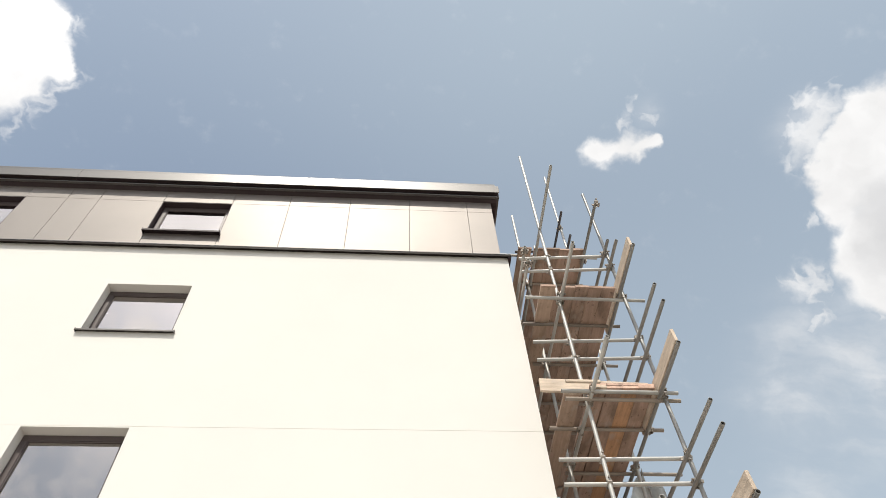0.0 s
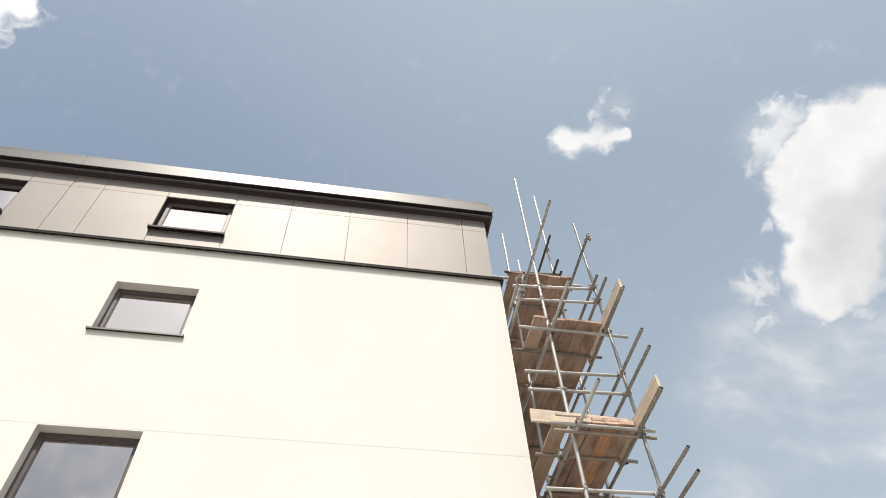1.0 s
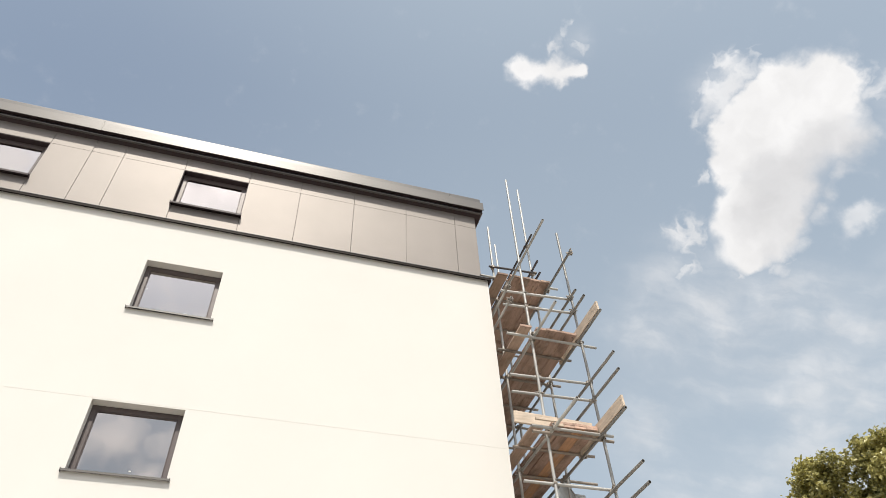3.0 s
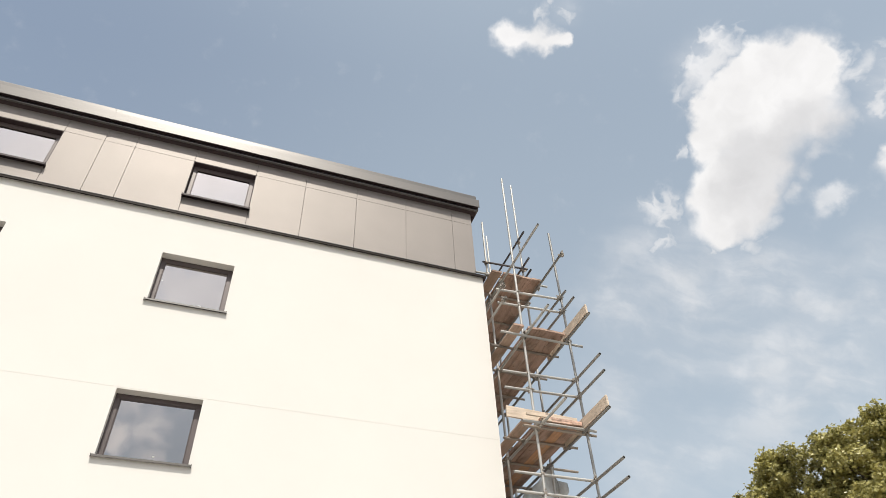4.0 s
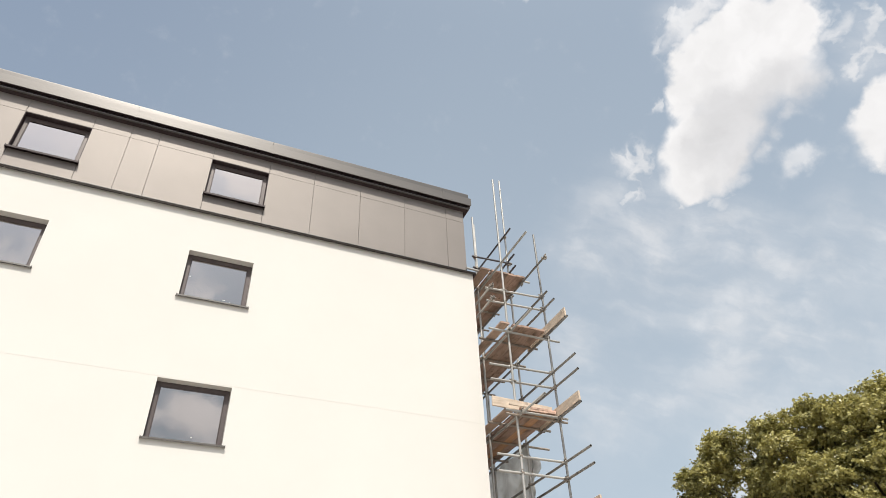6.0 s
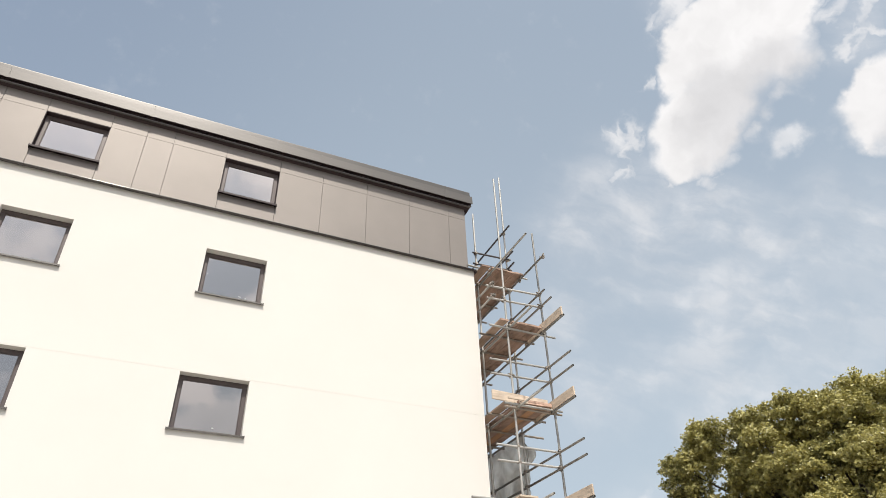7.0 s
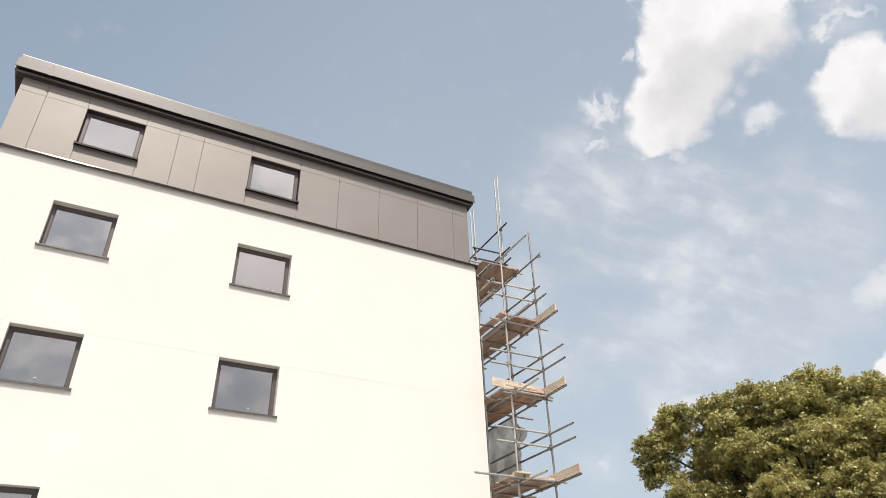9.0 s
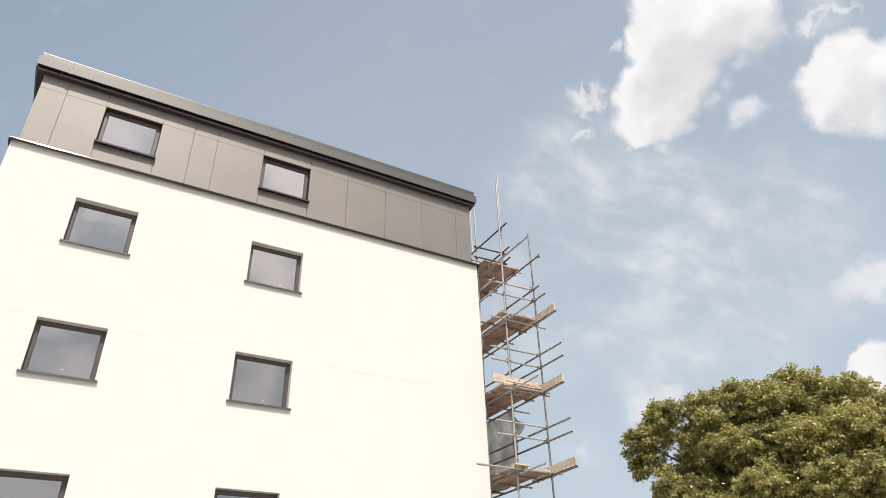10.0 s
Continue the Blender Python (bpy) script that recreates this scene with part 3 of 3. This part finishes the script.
# roof: stepped metal fascia, drip lip, soffit
RL, RR = -9.37, 2.11
roof = part("roof", solid(RL + 0.1, RR - 0.1, 6.10, YF + DEPTH + 0.1, 13.63, 13.96), FASCIA, building, "flat roof edged with grey metal")
joints = [RL, -8.70, -5.85, -2.93, 1.34, RR]
for x0, x1 in zip(joints, joints[1:]):
    part("fascia", solid(x0 + 0.002, x1 - 0.002, 5.93, 5.948, 13.62, 13.865, 0.004), FASCIA, roof)
    # added dark strip that stands for the shadow gap under the fascia
    part("fascia_board", solid(max(x0, RL + 0.02) + 0.002, min(x1, RR - 0.02) - 0.002, 5.949, 6.02, 13.64, 13.864), DARK, roof, "added board behind the fascia, coloured dark as the shadow gap")
    part("coping", profile([(5.975, 13.866), (5.977, 14.008), (5.982, 14.031), (5.991, 14.044), (6.006, 14.053), (6.35, 14.03), (6.35, 13.866)], max(x0, RL + 0.05) + 0.002, min(x1, RR - 0.05) - 0.002), COPING, roof)
for x in joints[1:-1]:
    part("joint_cover", solid(x - 0.035, x + 0.035, 5.926, 5.934, 13.608, 13.873), FASCIA, roof)
part("drip_lip", solid(RL + 0.05, RR - 0.05, 5.985, 6.03, 13.535, 13.565, 0.003), LIP, roof, "thin metal drip lip")
part("soffit", profile([(6.031, 13.55), (6.031, 13.63), (6.2, 13.63), (6.2, 13.52), (6.119, 13.52)], RL + 0.052, RR - 0.052), DARK, roof, "dark soffit")
for x0, x1, xa, xb in ((RR - 0.09, RR, RR - 0.17, RR - 0.052), (RL, RL + 0.09, RL + 0.052, RL + 0.17)):
    part("fascia", solid(x0, x1, 6.021, YF + DEPTH + 0.1, 13.61, 13.87), FASCIA, roof)
    part("soffit", solid(xa, xb, 6.201, YF + DEPTH + 0.1, 13.51, 13.63), DARK, roof)

# ---- scaffold ----
AX, BX, OUT = 2.45, 3.37, 3.358
BAYS = [5.38, 6.75, 8.25, 9.70]
LIFTS = [11.57, 9.69, 7.79, 5.775, 3.9, 2.0]
scaffold = thing("scaffold", (2.9, 7.2, 0), "tube and coupler scaffold with weathered timber boards beside the gable wall", "scaffold")
TOPS = {(0, 0): 14.25, (1, 0): 12.57, (0, 1): 13.93, (1, 1): 15.55, (0, 2): 13.0, (1, 2): 15.2, (0, 3): 13.4, (1, 3): 13.0}


def coupler_mesh():
    """Two half-shell clamps at right angles with bolts and nuts."""
    bm = bmesh.new()
    for turn, off in ((Matrix.Identity(4), -0.027), (Matrix.Rotation(radians(90), 4, "X"), 0.027)):
        m = Matrix.Translation((off, 0, 0)) @ turn
        r0, r1, half, n = 0.0245, 0.033, 0.026, 10
        rows = [[bm.verts.new(m @ Vector((r * math.cos(2 * math.pi * i / n), r * math.sin(2 * math.pi * i / n), z))) for i in range(n)] for r, z in ((r0, -half), (r1, -half), (r1, half), (r0, half))]
        for a, b in zip(rows, rows[1:]):
            for i in range(n):
                bm.faces.new((a[i], a[(i + 1) % n], b[(i + 1) % n], b[i]))
        for s in (-1, 1):
            c = bmesh.ops.create_cube(bm, size=1)["verts"]
            bmesh.ops.transform(bm, matrix=m @ Matrix.Translation((0, s * 0.045, 0)) @ Matrix.Diagonal((0.014, 0.035, 0.038, 1)), verts=c)
        c = bmesh.ops.create_cone(bm, segments=6, radius1=0.012, radius2=0.012, depth=0.075, cap_ends=True)["verts"]
        bmesh.ops.transform(bm, matrix=m @ Matrix.Translation((0.005, 0.052, 0)) @ Matrix.Rotation(radians(90), 4, "Y"), verts=c)
    bmesh.ops.recalc_face_normals(bm, faces=bm.faces)
    me = bpy.data.meshes.new("coupler")
    bm.to_mesh(me)
    bm.free()
    me.materials.append(CLAMP)
    return me


COUPLER = coupler_mesh()
dice = random.Random(7)


def couple(x, y, z, rz=None):
    placed("coupler", COUPLER, pose(x, y, z, dice.uniform(-6, 6), dice.uniform(-6, 6), dice.choice((0, 90, 180, 270)) if rz is None else rz), scaffold)


def pipe(name, p, q, label="", mat=None):
    return part(name, tube(p, q), mat or STEEL, scaffold, label)


LEAN = {(0, 0): (2.425, 5.56, 2.525, 5.46), (1, 0): (3.392, 5.535, 3.41, 5.325), (0, 1): (2.43, 6.66, 2.48, 6.64), (1, 1): (3.30, 6.81, 3.41, 6.58), (1, 2): (3.34, 8.23, 3.36, 8.21)}


def stood(i, j, z):
    """Where an upright stands at the height z; they lean a little."""
    x0, y0, x1, y1 = LEAN.get((i, j), ((AX, BX)[i], BAYS[j], (AX, BX)[i], BAYS[j]))
    f = z / TOPS[i, j]
    return x0 + (x1 - x0) * f, y0 + (y1 - y0) * f


for (i, j), top in TOPS.items():
    if (i, j) == (0, 3):
        continue
    (x, y), (xt, yt) = stood(i, j, 0), stood(i, j, top)
    pipe("standard", (x, y, 0.02), (xt, yt, top), "galvanised scaffold upright", DULL if i and not j else None)
    part("base_plate", solid(x - 0.09, x + 0.09, y - 0.09, y + 0.09, 0.001, 0.02, 0.003), CLAMP, scaffold)

NEAR = {0: (4.28, 4.96), 1: (4.46, 4.50), 2: (4.45, 4.55), 3: (4.50, 4.46)}
BOARD_NEAR = {0: 5.90, 1: 5.28, 2: 5.32, 3: 5.30, 4: 5.3, 5: 5.3}
FAR = 10.2
# transoms that hang under the ledgers
DROP = {(1, 0): 0.085, (2, 1): 0.06, (2, 0): 0.03}
for k, z in enumerate(LIFTS):
    nl, nr = NEAR.get(k, (4.5, 4.5))
    lx = AX + 0.055
    pipe("ledger", (lx, nl, z), (lx, FAR, z + 0.01))
    pipe("ledger", (OUT - 0.024, nr - 0.04, z), (OUT - 0.024, FAR, z), "dull grey tube", DULL)
    for j, y in enumerate(BAYS):
        if k == 0 and j == 0:
            continue
        if j < 3:
            x, y = stood(0, j, z)
            couple((x + lx) / 2, y, z)
        x, y = stood(1, j, z)
        couple(x - 0.02, y, z, 0)
    # transoms under the boards; all but the first have the boards' shade in their colour
    tz = z + 0.05
    spots = {0: [(6.09, 1.92, 3.62), (6.62, 2.30, 3.45), (7.5, 2.2, 3.5)],
             1: [(5.39, 1.98, 3.70), (5.95, 2.03, 3.48), (6.75, 2.30, 3.62), (7.6, 2.2, 3.5)],
             2: [(5.33, 2.14, 3.55), (5.43, 2.2, 3.60), (6.02, 2.11, 3.56), (6.88, 2.46, 4.03), (7.78, 2.2, 3.57)],
             3: [(5.30, 1.24, 3.62), (5.42, 2.2, 3.52), (5.9, 2.1, 3.5), (6.7, 2.2, 3.75), (7.5, 2.2, 3.5)]}.get(k, [(5.35, 2.1, 3.6), (5.95, 2.1, 3.5), (6.75, 2.1, 3.6), (7.55, 2.1, 3.5)])
    for n, (y, x0, x1) in enumerate(spots + [(8.3, 2.1, 3.6), (9.1, 2.1, 3.55), (9.75, 2.1, 3.6)]):
        top = 0.092 if (k, n) == (0, 0) else -DROP.get((k, n), 0)
        pipe("transom", (x0, y, tz + top), (x1, y + 0.01, tz + top), "brown scaffold tube, darkened for the shade under the boards" if n else "", SHADED_BROWN if n else STEEL)
        if n in (0, 2):
            couple(OUT, y, z + 0.03)
            couple(lx, y, z + 0.03)

# guard rails across the near end and along the outer side
for k, rails in enumerate(([10.71, 10.37], [8.80, 8.46], [6.90, 6.58], [5.0, 4.7], [3.05, 2.75])):
    for n, z in enumerate(rails):
        (xa, ya), (xb, yb) = stood(0, 0, z), stood(1, 0, z)
        pipe("guard_rail", (2.0 if k else 2.06, ya + 0.05, z + 0.10), (3.46, yb + 0.05, z + 0.06))
        near = {0: (5.07, 4.85), 1: (4.46, 4.45), 2: (4.485, 4.475)}.get(k, (4.47, 4.47))[n]
        pipe("guard_rail", (OUT, near, z + 0.005), (OUT, FAR, z + 0.06), "dull grey tube", DULL)
        couple(xa, ya + 0.025, z + 0.095)
        for j in range(3):
            x, y = stood(1, j, z)
            couple((x + OUT) / 2, y, z + 0.04)
        if k == 0:
            pipe("guard_rail", (2.12, 5.28, z + 0.06), (2.12, 6.35 + 0.35 * n, z + 0.05))
            couple(2.12, 5.36, z + 0.045)

# rails of the top lift, on the second row of uprights
for z in (12.56, 12.21):
    pipe("guard_rail", (2.36, 6.59, z), (3.46, 6.53, z), "dark grey tube", DARKER_TUBE)
    couple(AX + 0.01, 6.61, z)
    couple(BX + 0.02, 6.56, z)
for z, y0 in ((13.48, 6.23), (12.60, 6.20), (12.24, 6.20)):
    pipe("guard_rail", (3.35, y0, z), (3.35, FAR, z + 0.01), "dark grey tube", DARKER_TUBE)
    couple(3.375, 6.60, z)
couple(OUT - 0.012, 4.93, LIFTS[0])

# boards: one inside board, then the main run
dice = random.Random(11)
for k, z in enumerate(LIFTS):
    near = BOARD_NEAR[k]
    bz = z + 0.078
    lanes = [(2.20, 2.41)] + [(2.51 + i * 0.1945, 2.51 + i * 0.1945 + 0.188) for i in range(4)]
    if k == 0:
        lanes = [(2.215, 2.44)] + [(2.485 + i * 0.2215, 2.485 + i * 0.2215 + 0.217) for i in range(4)]
    for n, (x0, x1) in enumerate(lanes):
        y = near + dice.uniform(-0.011, 0.011) + (0.10 if n == 0 and k == 2 else 0)
        skew = dice.uniform(-0.006, 0.006)
        end = FAR - dice.uniform(0, 0.15)
        mid = 7.9 if n % 2 else 7.2
        for a, b in ((y, mid), (mid + 0.006, end)):
            mat = WOOD_RAW if n == 0 else WOOD_RUST if (k, n) == (2, 3) else WOOD
            board = part("scaffold_board", solid(x0 + skew, x1 + skew, a, b, bz, bz + 0.038, 0.004), mat, None)
            tagged(board, "weathered brown timber scaffold board lying on tube transoms", "board", "boards of the scaffold")
            if a == y:
                part("end_band", solid(x0 + skew - 0.002, x1 + skew + 0.002, y - 0.002, y + 0.03, bz - 0.002, bz + 0.040), BAND if k == 2 and n > 1 else WOOD if k < 2 else WOOD_Y, board, "banded board end")

# a second layer over the main run of one lift
for n in range(4):
    x0 = 2.515 + n * 0.1965 + dice.uniform(-0.004, 0.004)
    y = 5.33 + dice.uniform(-0.012, 0.012)
    z = LIFTS[2] + 0.1175
    board = part("scaffold_board", solid(x0, x0 + 0.19, y, 7.6, z, z + 0.038, 0.004), WOOD, None)
    tagged(board, "weathered brown timber scaffold board laid on another board", "board", "boards of the scaffold")
    part("end_band", solid(x0 - 0.002, x0 + 0.192, y - 0.002, y + 0.03, z - 0.0015, z + 0.040), BAND, board, "banded board end")

# toe boards
for k, near in ((1, 4.49), (2, 4.51), (3, 4.42)):
    z = LIFTS[k] + 0.085
    part("toe_board", solid(3.303, 3.340, near, 6.1, z - 0.06, z + 0.138, 0.004), WOOD_Y, scaffold, "pale timber toe board on edge")
across = solid(-0.675, 0.675, -0.019, 0.019, -0.103, 0.103, 0.004)
across.transform(pose(2.61, 5.462, 8.0, 0, 2.0, 0))
part("toe_board", across, WOOD_X, scaffold, "pale timber toe board across the end")
part("toe_board", solid(2.2, 2.62, 5.255, 5.29, 7.89, 7.93, 0.004), WOOD_X, scaffold)
part("toe_board", solid(2.22, 2.62, 5.21, 5.40, 5.893, 5.931, 0.004), WOOD_X, scaffold, "short pale board lying across the ends")


# ---- sheet hung on the scaffold ----
def sheet():
    """Hung along the outer rails; its near edge is torn, with a flap blown out."""
    bm = bmesh.new()
    nu, nv = 44, 26
    grid = []
    for j in range(nv + 1):
        row = []
        v = j / nv
        z = 7.86 - 1.95 * v
        torn = 0.04 * noise.noise(Vector((v * 6, 0.7, 0.1))) + 0.05 * noise.noise(Vector((v * 17, 2.7, 0.1)))
        flap = max(0.0, 1 - (abs(v - 0.27) * 9) ** 2)
        for i in range(nu + 1):
            u = i / nu
            edge = max(0.0, 1 - u * 7)
            y = 6.78 + 2.8 * u + edge * (torn - 0.26 * flap)
            fold = 0.045 * math.sin(u * 38 + 5 * v) * (0.3 + v) + 0.05 * noise.noise(Vector((u * 7, v * 4, 0.3))) + 0.02 * noise.noise(Vector((u * 22, v * 12, 1.3)))
            x = 3.46 + fold * 0.8 + 0.06 * edge * flap + 0.12 * math.sin(v * math.pi) * math.sin(u * math.pi)
            row.append(bm.verts.new((x, y, z + 0.03 * math.sin(u * 19) * (1 - v))))
        grid.append(row)
    for a, b in zip(grid, grid[1:]):
        for i in range(nu):
            bm.faces.new((a[i], a[i + 1], b[i + 1], b[i])).smooth = True
    bmesh.ops.solidify(bm, geom=bm.faces[:], thickness=0.003)
    return bm


bag = part("plastic_sheet", sheet(), SHEET, None)
tagged(bag, "grey white polythene sheet hung inside the scaffold", "sheet")

# loose strap that ties the sheet to an upright
bm = bmesh.new()
loop = [Vector((3.37, 6.72 - 0.16 * math.sin(math.pi * i / 10), 7.62 - 0.055 * i)) for i in range(11)]
for p, q in zip(loop, loop[1:]):
    turn = (q - p).to_track_quat("Z", "Y").to_matrix().to_4x4()
    vs = bmesh.ops.create_cone(bm, segments=6, radius1=0.011, radius2=0.011, depth=(q - p).length * 1.05, cap_ends=True)["verts"]
    bmesh.ops.transform(bm, matrix=Matrix.Translation((p + q) / 2) @ turn, verts=vs)
part("strap", bm, DULL, bag, "grey strap round the upright")



# ---- tree ----
def limb(bm, p, q, r0, r1, sides=7):
    turn = (q - p).to_track_quat("Z", "Y").to_matrix().to_4x4()
    length = (q - p).length
    vs = bmesh.ops.create_cone(bm, segments=sides, radius1=r0, radius2=r1, depth=length, cap_ends=True)["verts"]
    bmesh.ops.transform(bm, matrix=Matrix.Translation((p + q) / 2) @ turn, verts=vs)


def tree(base, middle, radii, bosses, seed):
    """Trunk, forking branches, and a crown of lobes: each lobe a fan of twigs, each twig with its leaves."""
    rnd, rng = random.Random(seed), np.random.default_rng(seed)
    root = thing("tree", base, "broad leafy tree with dense olive green foliage", "tree")
    base, middle = Vector(base), Vector(middle)
    wood = bmesh.new()
    fork = Vector((base.x, base.y, middle.z - radii[2] * 0.75))
    limb(wood, base, fork, 0.38, 0.3, 12)
    trunk = part("trunk", wood, BARK, root)
    branches = bmesh.new()
    lobes = [(Vector(b[:3]), b[3]) for b in bosses]
    while len(lobes) < 86:
        d = Vector((rnd.gauss(0, 1), rnd.gauss(0, 1), rnd.gauss(0, 0.8))).normalized()
        if d.z < -0.75:
            continue
        reach = rnd.choice((1.0, 1.0, 0.95, 0.75))
        lobes.append((middle + Vector((d.x * radii[0], d.y * radii[1], d.z * radii[2])) * reach, rnd.uniform(0.6, 1.15)))
    starts, ends = [], []
    for heart, wide in lobes:
        out = (heart - middle).normalized()
        elbow = fork.lerp(heart, 0.55) + Vector((rnd.uniform(-0.3, 0.3), rnd.uniform(-0.3, 0.3), 0.3))
        limb(branches, fork, elbow, 0.085, 0.05, 6)
        limb(branches, elbow, heart, 0.05, 0.02, 5)
        for n in range(int(92 * wide ** 2)):
            d = (out * 0.55 + Vector((rnd.gauss(0, 0.75), rnd.gauss(0, 0.75), rnd.gauss(0.2, 0.6)))).normalized()
            reach = wide * rnd.choice((1.0, 0.95, 0.9, 0.8, 0.62)) * rnd.uniform(0.9, 1.08)
            q = heart + Vector((d.x, d.y, d.z * 0.8)) * reach
            p = heart + Vector((d.x, d.y, d.z * 0.8)) * max(reach - rnd.uniform(0.4, 0.65), 0.1) + Vector((rnd.gauss(0, 0.1), rnd.gauss(0, 0.1), rnd.gauss(0, 0.1)))
            if n % 3 == 0:
                limb(branches, heart.lerp(p, 0.3), q - (q - p) * 0.1, 0.012, 0.004, 3)
            starts.append(p)
            ends.append(q)
    p, q = np.array(starts), np.array(ends)
    per = 68
    count = len(p) * per
    u = rng.random((len(p), per)) ** 0.55
    middle_of = (p[:, None] + (q - p)[:, None] * u[..., None]).reshape(-1, 3)
    off = rng.normal(size=(count, 3)) * (0.115, 0.115, 0.075)
    middle_of += off * (1.15 - 0.75 * u.reshape(-1, 1))
    middle_of[:, 2] -= 0.05 * rng.random(count)
    way = np.repeat(q - p, per, axis=0)
    way /= np.linalg.norm(way, axis=1, keepdims=True)
    face = way * 0.4 + rng.normal(size=(count, 3)) * 0.62 + (0, 0, 0.6)
    face /= np.linalg.norm(face, axis=1, keepdims=True)
    side = np.cross(face, rng.normal(size=(count, 3)))
    side /= np.linalg.norm(side, axis=1, keepdims=True)
    other = np.cross(face, side)
    s = (0.041 * rng.uniform(0.6, 1.35, count))[:, None]
    verts = np.stack([middle_of - side * s, middle_of - other * s * 0.72 + face * s * 0.15, middle_of + side * s - face * s * 0.2, middle_of + other * s * 0.72 + face * s * 0.15], axis=1).reshape(-1, 3)
    n = np.arange(count)[:, None] * 4
    faces = np.concatenate([n + (0, 1, 2), n + (0, 2, 3)], axis=1).reshape(-1, 3)
    part("branchwork", branches, BARK, trunk, kind="stuff")
    me = bpy.data.meshes.new("crown")
    me.from_pydata(verts, [], faces)
    me.materials.append(LEAF)
    crown = new("crown", me)
    crown.parent = root
    crown.matrix_parent_inverse = Matrix.Translation(-root.location)
    return root


# the lobes of the crown's near side: x, y, z and radius
BOSSES = [(8.95, 7.45, 7.7, 0.9), (8.95, 7.45, 7.1, 0.8), (9.2, 7.05, 8.05, 0.7), (9.35, 6.8, 8.35, 0.9), (9.75, 6.3, 7.7, 0.7), (9.5, 6.0, 7.4, 0.7), (9.7, 5.75, 8.36, 0.8), (10.5, 3.9, 7.95, 1.0), (10.2, 4.75, 8.42, 0.9), (9.35, 5.35, 7.85, 0.6), (10.36, 5.10, 8.05, 0.65), (11.5, 3.9, 8.5, 1.1), (11.7, 2.75, 7.9, 1.1), (12.37, 3.30, 8.42, 0.75),
          (11.8, 1.9, 7.2, 1.1), (9.25, 7.0, 6.3, 0.85), (9.9, 6.3, 7.1, 0.9), (9.4, 4.6, 6.9, 0.9), (9.6, 5.4, 7.1, 0.8), (9.9, 3.0, 6.7, 1.0), (10.5, 2.3, 6.8, 1.0), (9.2, 5.9, 5.8, 1.0), (9.2, 3.9, 5.7, 1.0), (10.6, 5.6, 7.4, 1.0), (11.2, 3.2, 7.0, 1.0), (10.9, 4.3, 7.3, 1.0),
          (9.6, 2.6, 5.5, 1.0), (10.4, 1.9, 5.6, 1.0), (11.2, 1.6, 6.2, 1.0), (9.0, 4.9, 5.2, 1.0), (9.3, 6.6, 5.0, 0.9), (9.8, 3.4, 4.7, 1.0), (10.3, 2.4, 4.5, 1.0), (10.5, 5.0, 6.2, 1.0), (11.0, 3.6, 6.0, 1.0)]
tree((12.6, 5.0, 0), (12.5, 5.0, 5.5), (3.2, 3.2, 2.7), BOSSES, 5)
